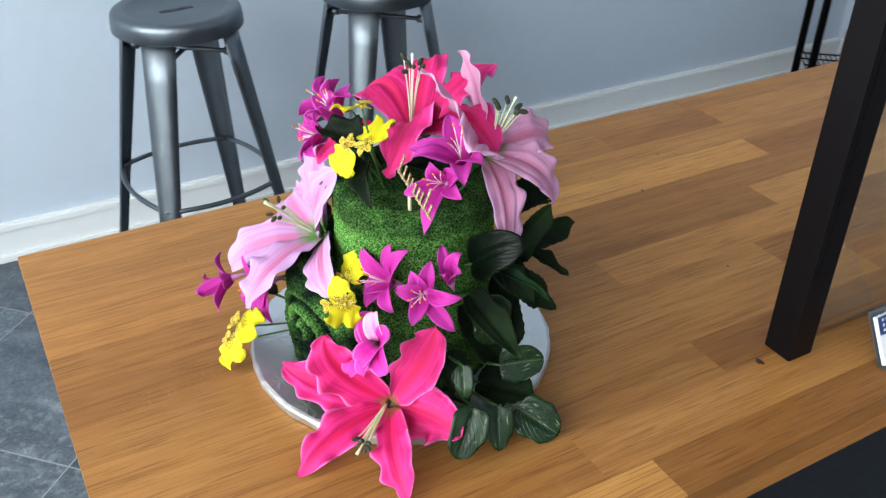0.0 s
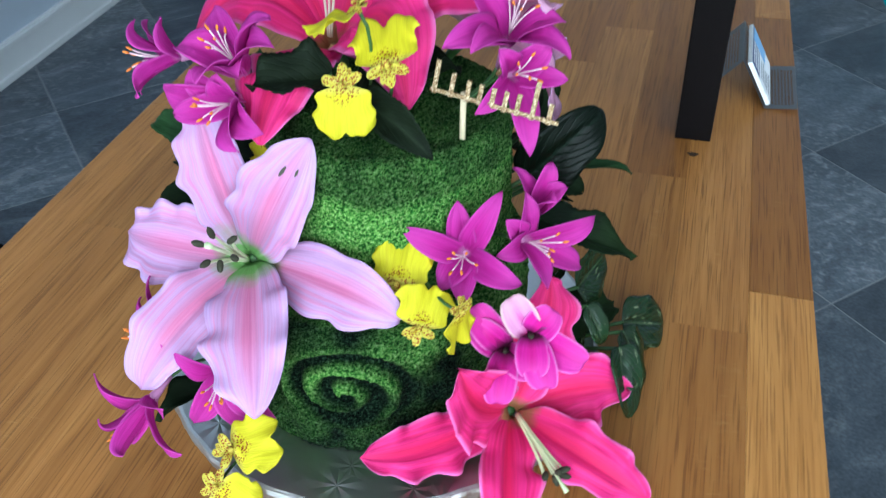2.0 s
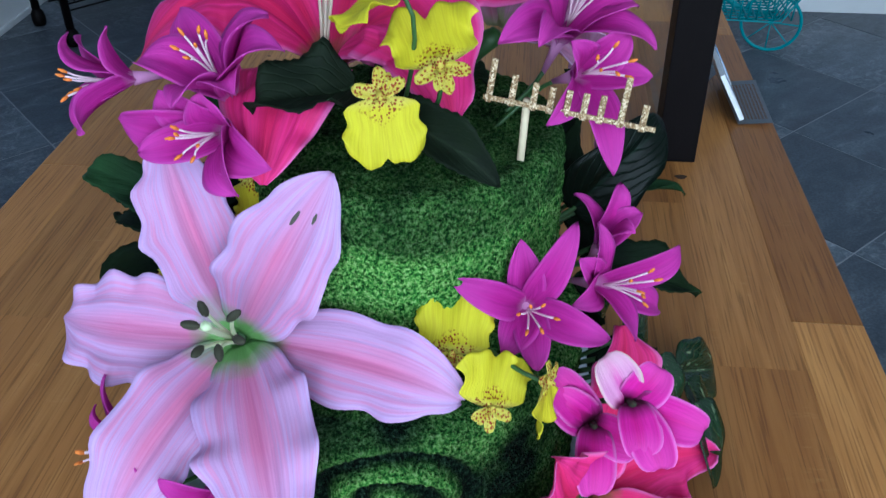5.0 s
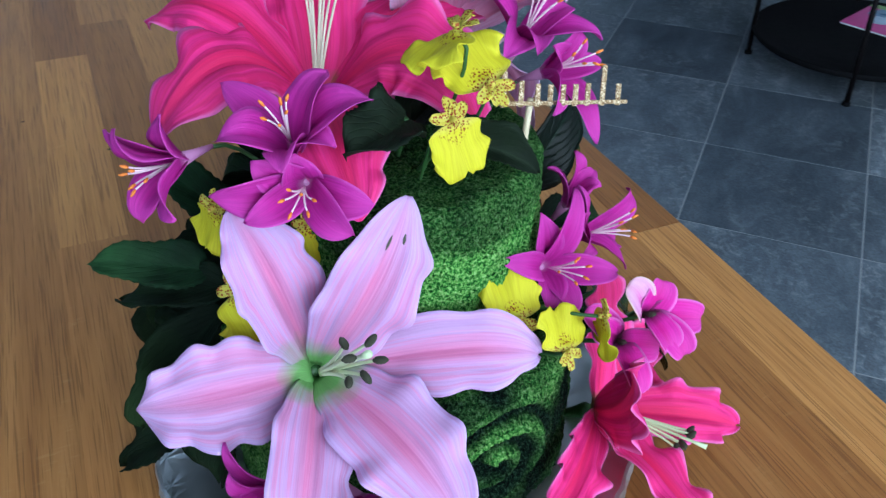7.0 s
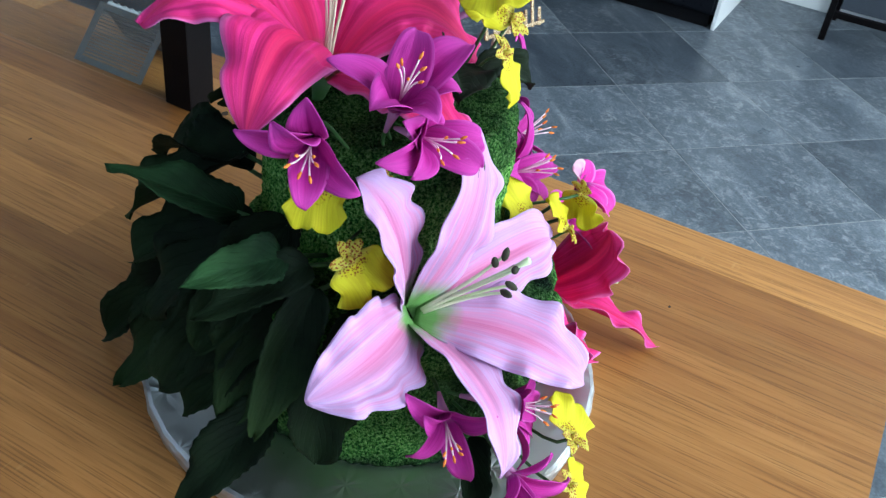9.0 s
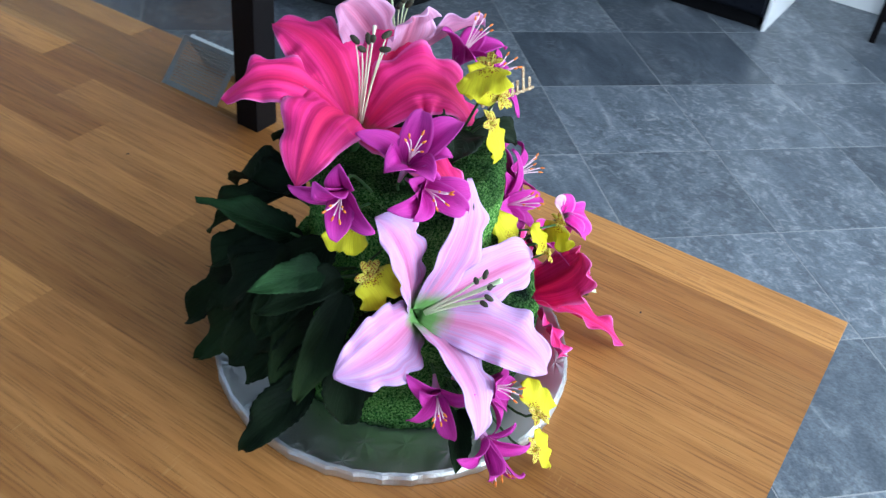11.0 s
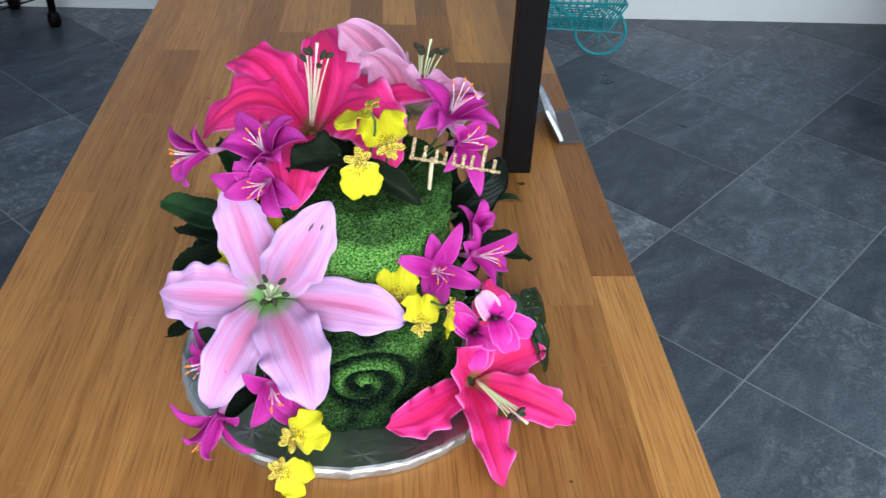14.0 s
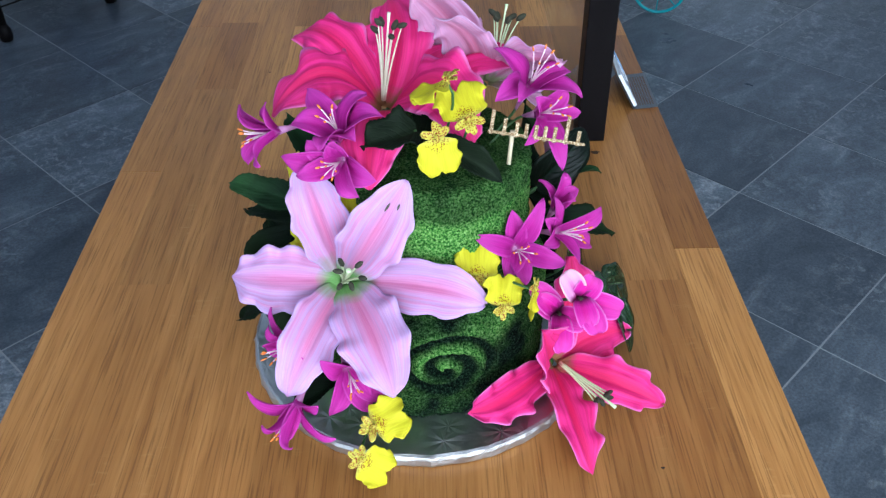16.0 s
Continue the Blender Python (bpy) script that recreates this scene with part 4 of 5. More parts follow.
def tier(name, centre, radius, z0, z1, front, label):
    """One iced sponge tier: a rounded drum with crumbs, dents and, on the lower one, the carved curl."""
    bm = bmesh.new()
    uv = bm.loops.layers.uv.verify()
    dye_shades = {}
    cx, cy = centre
    nu = int(2 * math.pi * radius / 0.0015)
    steps = []
    h = z1 - z0
    k = int(h / 0.0015)
    for i in range(k + 1):
        steps.append((radius, z0 + h * i / k))
    round_ = 0.007 if front is None else 0.011
    prof = []
    for r, z in steps:
        if z > z1 - round_:
            t = (z - (z1 - round_)) / round_
            r = radius - round_ * (1 - math.sqrt(max(0, 1 - t * t)))
        prof.append((r, z, 0))
    for i in range(1, 26):
        prof.append(((radius - round_) * (1 - i / 26), z1, 1))
    rings = []
    for r, z, flat in prof:
        ring = []
        for j in range(nu):
            a = 2 * math.pi * j / nu
            ca, sa = math.cos(a), math.sin(a)
            p = Vector((cx + r * ca, cy + r * sa, z))
            grain = 0.0016 * noise.noise(p * 330) + 0.0008 * noise.noise(p * 640) + 0.0016 * noise.noise(p * 55)
            d = 0.0
            if front is not None:
                s = (a - front[0] + math.pi) % (2 * math.pi) - math.pi
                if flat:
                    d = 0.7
                else:
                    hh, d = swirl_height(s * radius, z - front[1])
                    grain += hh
                    rr = math.hypot(s * radius, (z - front[1]) / 0.78)
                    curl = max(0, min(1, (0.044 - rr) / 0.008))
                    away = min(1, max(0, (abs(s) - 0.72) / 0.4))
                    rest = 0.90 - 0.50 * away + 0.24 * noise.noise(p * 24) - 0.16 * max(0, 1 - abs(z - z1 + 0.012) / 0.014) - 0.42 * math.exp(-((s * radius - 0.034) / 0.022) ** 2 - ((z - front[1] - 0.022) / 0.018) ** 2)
                    # darkest again in the lowest 2 cm above the board
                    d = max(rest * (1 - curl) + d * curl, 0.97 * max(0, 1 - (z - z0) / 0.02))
            else:
                # coloured darker at the foot and towards +x
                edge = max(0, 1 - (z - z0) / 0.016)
                # shade beneath the flowers is painted onto the top and the band below it
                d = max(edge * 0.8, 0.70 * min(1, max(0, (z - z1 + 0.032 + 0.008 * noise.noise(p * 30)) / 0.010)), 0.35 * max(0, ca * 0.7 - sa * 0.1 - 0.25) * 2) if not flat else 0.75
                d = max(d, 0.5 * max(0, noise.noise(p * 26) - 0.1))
            n = Vector((0, 0, 1)) if flat else Vector((ca, sa, 0))
            v = bm.verts.new(p + n * grain)
            dye_shades[v] = min(1, max(0, d + 0.2 * noise.noise(p * 70) * (1 if d > 0.05 else 0)))
            ring.append(v)
        rings.append(ring)
    for a, b in zip(rings, rings[1:]):
        for j in range(nu):
            bm.faces.new((a[j], a[(j + 1) % nu], b[(j + 1) % nu], b[j]))
    bm.faces.new(rings[-1])
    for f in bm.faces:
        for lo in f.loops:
            lo[uv].uv = (dye_shades[lo.vert], 0.0)
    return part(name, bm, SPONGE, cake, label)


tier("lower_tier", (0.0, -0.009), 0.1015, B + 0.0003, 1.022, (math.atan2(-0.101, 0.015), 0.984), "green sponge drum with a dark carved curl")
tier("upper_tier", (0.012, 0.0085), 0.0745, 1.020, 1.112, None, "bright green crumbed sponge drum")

# glittered name pick, drawn as plain bars
pick = thing("cake_topper", (0.066, -0.0235, 1.09), "gold glitter word topper on a wooden stick in the cake", "cake topper")
part("stick", tube([(0.066, -0.0235, 1.095), (0.0685, -0.0262, 1.142)], 0.0017, 10), STICK, pick, "pale wooden stick")
wa, wb = Vector((0.0500, -0.0275, 1.1420)), Vector((0.1215, -0.0345, 1.1330))
ex = (wb - wa).normalized()
ez = (Vector((0, 0.28, 1)) - ex * Vector((0, 0.28, 1)).dot(ex)).normalized()
ey = ez.cross(ex)
WM = Matrix(((ex.x, ey.x, ez.x, wa.x), (ex.y, ey.y, ez.y, wa.y), (ex.z, ey.z, ez.z, wa.z), (0, 0, 0, 1)))
part("bar", boxed((0.0, -0.0006, 0.0000), (0.072, 0.0006, 0.0022), 0.0004, WM), GLITTER, pick)
for x0, zt in ((0.001, 0.0175), (0.0105, 0.0125), (0.0195, 0.0110), (0.0265, 0.0105), (0.0335, 0.0105), (0.0405, 0.0105), (0.0475, 0.0110), (0.0560, 0.0200), (0.0650, 0.0105)):
    part("bar", boxed((x0, -0.0005, -0.0008), (x0 + 0.0028, 0.0007, zt), 0.0006, WM), GLITTER, pick)

# ---- lilies ----
R = random.Random(5)
lily("lily", "pale pink silk lily with green throat on the cake side", (-0.0605, -0.0635, 1.0325), (0.10, -0.80, 0.60),
     [((-0.150, -0.051, 1.029), (-0.110, -0.067, 1.038), 0.0262), ((-0.089, -0.034, 1.1195), (-0.076, -0.053, 1.088), 0.0212), ((-0.0095, -0.057, 1.121), (-0.034, -0.0720, 1.082), 0.0240),
      ((0.047, -0.092, 1.031), (0.008, -0.087, 1.043), 0.0210), ((-0.021, -0.151, 0.995), (-0.037, -0.116, 1.025), 0.0265), ((-0.101, -0.140, 0.986), (-0.083, -0.116, 1.021), 0.0212)],
     PALE, R, ((-0.051, -0.110, 1.080), 0.0105, 0.0009, 0.0075), FILAMENT_GREEN, ANTHER, ((2, 30, 32, 7, 8), (2, 28, 31, 11, 12)))
lily("lily", "hot pink silk lily with cream stamens on the cake top", (-0.028, 0.0265, 1.1405), (-0.12, -0.30, 0.95),
     [((-0.101, 0.086, 1.164), (-0.067, 0.060, 1.180), 0.0235), ((-0.0245, 0.112, 1.187), (-0.018, 0.067, 1.178), 0.0290), ((-0.114, 0.012, 1.136), (-0.0705, 0.022, 1.170), 0.0285),
      ((0.080, 0.052, 1.153), (0.035, 0.043, 1.173), 0.0245), ((-0.036, -0.066, 1.119), (-0.034, -0.028, 1.147), 0.0250), ((0.0386, -0.032, 1.131), (0.013, 0.003, 1.168), 0.0285, (-0.5, -0.3, 0.8))],
     HOT, R, ((-0.021, 0.024, 1.208), 0.011, 0.00062, 0.0085), FILAMENT, ANTHER, cup=-0.12, ruffle=0.17, wavy=0.10)
lily("lily", "hot pink silk lily drooping over the board onto the table", (0.1115, -0.0720, 0.9480), (0.42, -0.60, 0.55),
     [((0.0335, -0.138, 0.963), (0.068, -0.113, 0.953), 0.0185), ((0.128, -0.1635, 0.9185), (0.117, -0.120, 0.941), 0.0190), ((0.196, -0.093, 0.9185), (0.160, -0.089, 0.940), 0.0185),
      ((0.174, -0.030, 0.944), (0.143, -0.047, 0.952), 0.0250), ((0.120, -0.027, 1.024), (0.121, -0.042, 0.992), 0.0215), ((0.088, -0.117, 1.026), (0.0975, -0.108, 0.990), 0.0240)],
     HOT, R, ((0.1475, -0.115, 0.9440), 0.0080, 0.0007, 0.0075), FILAMENT_GREEN, ANTHER, ruffle=0.22, wavy=0.11, shape=(0.60, 0.72))
lily("lily", "soft pink silk lily with dark anthers behind the cake top", (0.060, 0.058, 1.148), (0.62, 0.05, 0.78),
     [((-0.0065, 0.064, 1.212), (0.021, 0.064, 1.190), 0.0230, (-0.45, -0.80, 0.35)), ((0.012, 0.016, 1.212), (0.037, 0.032, 1.187), 0.0220, (-0.45, -0.80, 0.35)), ((0.108, 0.010, 1.177), (0.086, 0.030, 1.174), 0.0235),
      ((0.1037, 0.053, 1.067), (0.098, 0.052, 1.120), 0.0175), ((0.0917, 0.109, 1.095), (0.090, 0.088, 1.136), 0.0195), ((0.052, 0.128, 1.135), (0.062, 0.098, 1.155), 0.0200)],
     PALE_WARM, R, ((0.0690, 0.0740, 1.1930), 0.014, 0.0006, 0.009), FILAMENT_GREEN, ANTHER, ruffle=0.15, wavy=0.09)

# ---- small magenta lilies: centre, facing, petal tips ----
MG = "magenta silk star lily with white filaments and orange tips"
S = random.Random(21)
for c, ax, tips in (
    ((0.0735, -0.050, 1.050), (0.12, -0.85, 0.5), ((0.039, -0.0575, 1.0695), (0.069, -0.0445, 1.084), (0.0925, -0.038, 1.090), (0.110, -0.062, 1.045), (0.079, -0.073, 1.0335), (0.063, -0.069, 1.038))),
    ((0.1080, -0.0330, 1.0530), (0.60, -0.58, 0.38), ((0.1430, -0.0150, 1.0650), (0.1375, -0.0180, 1.0280), (0.1230, -0.0520, 1.0360), (0.0930, -0.0520, 1.0550), (0.1030, -0.0239, 1.0810), (0.0955, -0.0390, 1.0710))),
    ((0.1080, -0.0080, 1.0600), (0.25, -0.40, 0.85), ((0.1250, -0.0060, 1.0760), (0.1135, 0.0000, 1.0880), (0.0924, -0.0074, 1.0850), (0.1210, -0.0210, 1.0740))),
    ((-0.0575, -0.036, 1.149), (-0.25, -0.4, 0.9), ((-0.081, -0.009, 1.170), (-0.036, -0.030, 1.1765), (-0.0237, -0.0546, 1.172), (-0.069, -0.064, 1.151), (-0.091, -0.040, 1.158), (-0.044, -0.061, 1.156))),
    ((-0.0566, -0.0505, 1.1335), (-0.35, -0.85, 0.25), ((-0.099, -0.050, 1.138), (-0.087, -0.062, 1.129), (-0.0425, -0.0768, 1.120), (-0.030, -0.070, 1.129), (-0.0605, -0.054, 1.1535), (-0.079, -0.051, 1.152))),
    ((-0.109, -0.0215, 1.1415), (-0.8, -0.45, 0.05), ((-0.1337, 0.0012, 1.1524), (-0.1270, -0.0320, 1.1200), (-0.1143, -0.0526, 1.1310), (-0.111, -0.0195, 1.1655), (-0.1299, -0.016, 1.1606))),
    ((0.0842, 0.0146, 1.158), (0.3, -0.35, 0.9), ((0.056, 0.018, 1.187), (0.072, -0.024, 1.164), (0.121, -0.004, 1.156), (0.115, 0.0175, 1.167), (0.0555, -0.020, 1.163))),
    ((0.0915, -0.006, 1.145), (0.45, -0.65, 0.45), ((0.1066, -0.0326, 1.111), (0.121, -0.006, 1.1445), (0.077, -0.0355, 1.135), (0.085, -0.0165, 1.164), (0.110, 0.0005, 1.163))),
    ((-0.057, -0.119, 0.991), (0.25, -0.85, 0.1), ((-0.0745, -0.134, 1.017), (-0.072, -0.139, 0.963), (-0.042, -0.132, 0.960), (-0.0235, -0.126, 0.966), (-0.0425, -0.126, 1.006))),
    ((-0.0955, -0.1470, 0.9800), (-0.35, -0.80, -0.35), ((-0.1300, -0.1412, 0.9934), (-0.1180, -0.1620, 0.9800), (-0.0945, -0.1770, 0.9720), (-0.0646, -0.1652, 0.9681), (-0.0760, -0.1560, 0.9920), (-0.1060, -0.1560, 0.9580))),
    ((-0.099, -0.103, 1.003), (-0.75, -0.60, 0.05), ((-0.122, -0.094, 0.993), (-0.115, -0.086, 1.027), (-0.116, -0.098, 1.020), (-0.103, -0.124, 0.974), (-0.088, -0.127, 1.012))),
):
    inward = Vector((c[0] * 0.35, c[1] * 0.35, max(0.96, min(1.09, c[2] - 0.02))))
    small_lily(c, ax, tips, S, MG, "magenta lilies", inward, 1.35 if c[0] < 0 and c[2] > 1.1 else 1.2 if c[0] < 0 else 1.16)

# ---- cerise orchid blossoms above the lower lily ----
for c, ax, petals in (
    ((0.1204, -0.0850, 1.0290), (0.20, -0.75, 0.60), ((0.1064, -0.0784, 1.0490), (0.1309, -0.0764, 1.0433), (0.1513, -0.0896, 1.0200), (0.1330, -0.1029, 1.0095), (0.1242, -0.1009, 1.0149))),
    ((0.1056, -0.0830, 1.0120), (0.05, -0.80, 0.60), ((0.0869, -0.0794, 1.0256), (0.0846, -0.0736, 1.0335), (0.1259, -0.0901, 1.0080), (0.1058, -0.1041, 0.9911))),
):
    c, ax = Vector(c), Vector(ax).normalized()
    root = thing("orchid_blossom", c, "cerise pink silk blossom with dark centre and pale upper petal", "flower", "cerise blossoms")
    for k, tip in enumerate(petals):
        pale = k == 0 and len(petals) == 5
        part("petal", blade(c - ax * (0.0075 - 0.0012 * k), tip, ax, 0.0096, S, 0.10, 0.20, 0.36, 0.05, 0.05, (0.55, 0.36), 22, 11, 0.0005, 1.0, S.uniform(-0.35, 0.35), 0.0, 0.02), CREAM_TIP if pale else ORCHID_PINK, root)
    part("column", tube([c - ax * 0.006, c + ax * 0.001, c + ax * 0.003], [0.002, 0.0014, 0.0007], 8), ANTHER, root)
    part("stem", tube(bezier(c - ax * 0.005, c - ax * 0.02, Vector((0.09, -0.06, 1.0)), Vector((0.07, -0.04, 0.99)), 8), 0.0014, 6), STEM, root)

# ---- yellow orchids ----
for c, ax, dn, size in (
    ((0.035, -0.0480, 1.164), (0.02, -0.66, 0.72), (-0.22, 0.0, 0.95), 0.028),
    ((0.0122, -0.0560, 1.1555), (0.15, -0.75, 0.62), (0.05, 0, -1), 0.027),
    ((0.0205, -0.0450, 1.1930), (-0.35, 0.20, 0.92), (-0.85, -0.35, -0.35), 0.025),
    ((0.0417, -0.0772, 1.0430), (0.05, -0.75, 0.65), (0.05, 0.1, 1), 0.027),
    ((0.0600, -0.0980, 1.0330), (0.25, -0.75, 0.55), (0.25, 0, 1), 0.023),
    ((0.0815, -0.0940, 1.0480), (0.92, -0.25, 0.25), (-0.1, -0.1, -1), 0.023),
    ((-0.0382, -0.1551, 0.9680), (0.05, -0.60, 0.75), (0.85, 0.3, 0.35), 0.026),
    ((-0.0485, -0.1638, 0.9430), (0.05, -0.7, 0.7), (0.8, -0.3, -0.35), 0.025),
    ((-0.0904, -0.0330, 1.0720), (-0.55, -0.65, 0.45), (0.4, -0.2, -0.8), 0.027),
    ((-0.0926, -0.0145, 1.1097), (-0.8, -0.4, 0.3), (-0.1, 0, -1), 0.023),
    ((-0.052, -0.030, 1.100), (-0.3, -0.8, 0.4), (0.3, 0, -1), 0.020),
):
    inward = Vector((c[0] * 0.45, c[1] * 0.45, max(0.95, min(1.10, c[2] - 0.012))))
    oncidium(c, ax, dn, size * 0.92, S, stem_to=inward)

# ---- leaves ----
LR = random.Random(9)
DG = "dark green fabric leaf with raised veins tucked into the cake"
IV = "glossy dark green ivy leaf with pale veins beside the cake"
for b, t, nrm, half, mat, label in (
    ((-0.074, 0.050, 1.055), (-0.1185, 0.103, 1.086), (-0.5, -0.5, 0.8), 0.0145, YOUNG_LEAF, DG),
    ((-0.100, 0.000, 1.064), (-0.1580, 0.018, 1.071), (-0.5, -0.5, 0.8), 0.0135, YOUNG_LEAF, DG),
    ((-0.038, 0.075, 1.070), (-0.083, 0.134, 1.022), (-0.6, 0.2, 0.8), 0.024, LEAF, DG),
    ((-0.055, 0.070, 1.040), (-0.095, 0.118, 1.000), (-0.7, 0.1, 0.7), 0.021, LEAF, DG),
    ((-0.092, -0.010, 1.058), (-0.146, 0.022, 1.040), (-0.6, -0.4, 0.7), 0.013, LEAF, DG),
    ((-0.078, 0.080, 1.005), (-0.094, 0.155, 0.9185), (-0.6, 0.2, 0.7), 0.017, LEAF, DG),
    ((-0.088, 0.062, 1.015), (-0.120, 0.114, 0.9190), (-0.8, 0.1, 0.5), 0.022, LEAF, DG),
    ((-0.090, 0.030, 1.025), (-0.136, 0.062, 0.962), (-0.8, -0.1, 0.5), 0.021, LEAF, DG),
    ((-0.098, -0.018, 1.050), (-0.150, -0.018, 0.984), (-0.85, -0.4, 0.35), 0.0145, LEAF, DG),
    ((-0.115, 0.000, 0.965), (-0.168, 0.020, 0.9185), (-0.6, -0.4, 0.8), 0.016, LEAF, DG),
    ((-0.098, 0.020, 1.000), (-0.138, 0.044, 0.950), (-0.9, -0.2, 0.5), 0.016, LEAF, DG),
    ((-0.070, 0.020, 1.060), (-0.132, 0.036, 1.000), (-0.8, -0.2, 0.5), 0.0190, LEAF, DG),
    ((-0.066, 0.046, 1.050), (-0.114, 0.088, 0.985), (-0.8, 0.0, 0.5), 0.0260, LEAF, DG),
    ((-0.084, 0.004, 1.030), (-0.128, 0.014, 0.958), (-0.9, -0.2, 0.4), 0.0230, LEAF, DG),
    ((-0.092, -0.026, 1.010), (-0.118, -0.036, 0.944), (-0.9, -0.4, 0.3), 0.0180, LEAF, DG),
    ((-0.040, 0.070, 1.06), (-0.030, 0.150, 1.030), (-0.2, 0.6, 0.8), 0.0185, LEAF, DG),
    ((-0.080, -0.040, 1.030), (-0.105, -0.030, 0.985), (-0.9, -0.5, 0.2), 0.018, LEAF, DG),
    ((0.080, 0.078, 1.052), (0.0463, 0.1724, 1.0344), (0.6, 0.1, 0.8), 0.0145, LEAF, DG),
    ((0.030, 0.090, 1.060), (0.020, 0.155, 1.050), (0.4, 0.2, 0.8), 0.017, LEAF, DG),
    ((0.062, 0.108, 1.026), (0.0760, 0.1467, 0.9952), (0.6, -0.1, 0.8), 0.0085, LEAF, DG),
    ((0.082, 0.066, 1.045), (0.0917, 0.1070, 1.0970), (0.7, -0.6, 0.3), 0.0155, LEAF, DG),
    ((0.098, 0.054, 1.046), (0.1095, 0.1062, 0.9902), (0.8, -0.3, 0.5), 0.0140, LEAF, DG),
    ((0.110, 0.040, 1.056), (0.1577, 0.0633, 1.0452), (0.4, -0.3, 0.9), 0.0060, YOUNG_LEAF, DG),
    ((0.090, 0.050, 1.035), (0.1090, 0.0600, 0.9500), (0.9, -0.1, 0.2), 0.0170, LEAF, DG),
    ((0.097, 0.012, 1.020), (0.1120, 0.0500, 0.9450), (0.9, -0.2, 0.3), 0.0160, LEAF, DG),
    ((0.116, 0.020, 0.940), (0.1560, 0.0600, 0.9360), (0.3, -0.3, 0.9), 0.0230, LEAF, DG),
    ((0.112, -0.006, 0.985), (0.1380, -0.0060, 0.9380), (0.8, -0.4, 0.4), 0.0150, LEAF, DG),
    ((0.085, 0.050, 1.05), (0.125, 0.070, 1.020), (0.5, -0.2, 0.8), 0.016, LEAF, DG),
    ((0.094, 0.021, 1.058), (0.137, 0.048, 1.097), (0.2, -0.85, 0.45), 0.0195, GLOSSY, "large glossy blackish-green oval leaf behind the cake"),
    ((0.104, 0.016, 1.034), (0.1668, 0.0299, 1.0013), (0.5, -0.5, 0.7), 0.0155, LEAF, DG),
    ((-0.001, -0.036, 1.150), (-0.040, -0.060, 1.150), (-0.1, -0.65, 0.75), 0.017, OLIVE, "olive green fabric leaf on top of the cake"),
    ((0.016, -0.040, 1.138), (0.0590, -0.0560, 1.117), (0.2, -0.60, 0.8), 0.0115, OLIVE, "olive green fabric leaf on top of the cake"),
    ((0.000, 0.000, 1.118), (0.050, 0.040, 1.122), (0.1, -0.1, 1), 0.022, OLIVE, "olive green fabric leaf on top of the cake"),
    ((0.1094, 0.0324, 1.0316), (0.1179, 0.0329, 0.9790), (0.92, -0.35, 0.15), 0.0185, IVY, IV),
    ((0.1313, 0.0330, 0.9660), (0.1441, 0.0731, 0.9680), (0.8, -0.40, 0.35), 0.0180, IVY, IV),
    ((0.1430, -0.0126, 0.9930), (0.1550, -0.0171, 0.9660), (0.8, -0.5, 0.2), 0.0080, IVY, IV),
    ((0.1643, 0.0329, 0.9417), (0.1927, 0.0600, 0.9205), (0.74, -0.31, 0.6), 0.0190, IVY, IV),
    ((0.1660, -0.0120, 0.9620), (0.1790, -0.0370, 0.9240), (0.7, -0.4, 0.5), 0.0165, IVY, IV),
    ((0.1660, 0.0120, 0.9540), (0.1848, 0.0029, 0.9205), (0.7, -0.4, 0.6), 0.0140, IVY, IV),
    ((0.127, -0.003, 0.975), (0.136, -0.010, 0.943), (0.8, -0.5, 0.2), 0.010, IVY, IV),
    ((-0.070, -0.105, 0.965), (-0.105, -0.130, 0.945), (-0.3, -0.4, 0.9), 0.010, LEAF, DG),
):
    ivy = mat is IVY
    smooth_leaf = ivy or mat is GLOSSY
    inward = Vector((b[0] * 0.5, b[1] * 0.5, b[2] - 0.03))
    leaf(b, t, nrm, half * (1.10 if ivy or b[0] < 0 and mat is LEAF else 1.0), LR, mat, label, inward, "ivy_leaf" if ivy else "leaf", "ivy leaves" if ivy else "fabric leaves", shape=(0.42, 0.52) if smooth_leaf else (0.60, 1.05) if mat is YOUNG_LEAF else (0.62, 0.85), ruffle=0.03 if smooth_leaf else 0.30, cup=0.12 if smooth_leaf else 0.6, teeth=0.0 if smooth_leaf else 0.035)


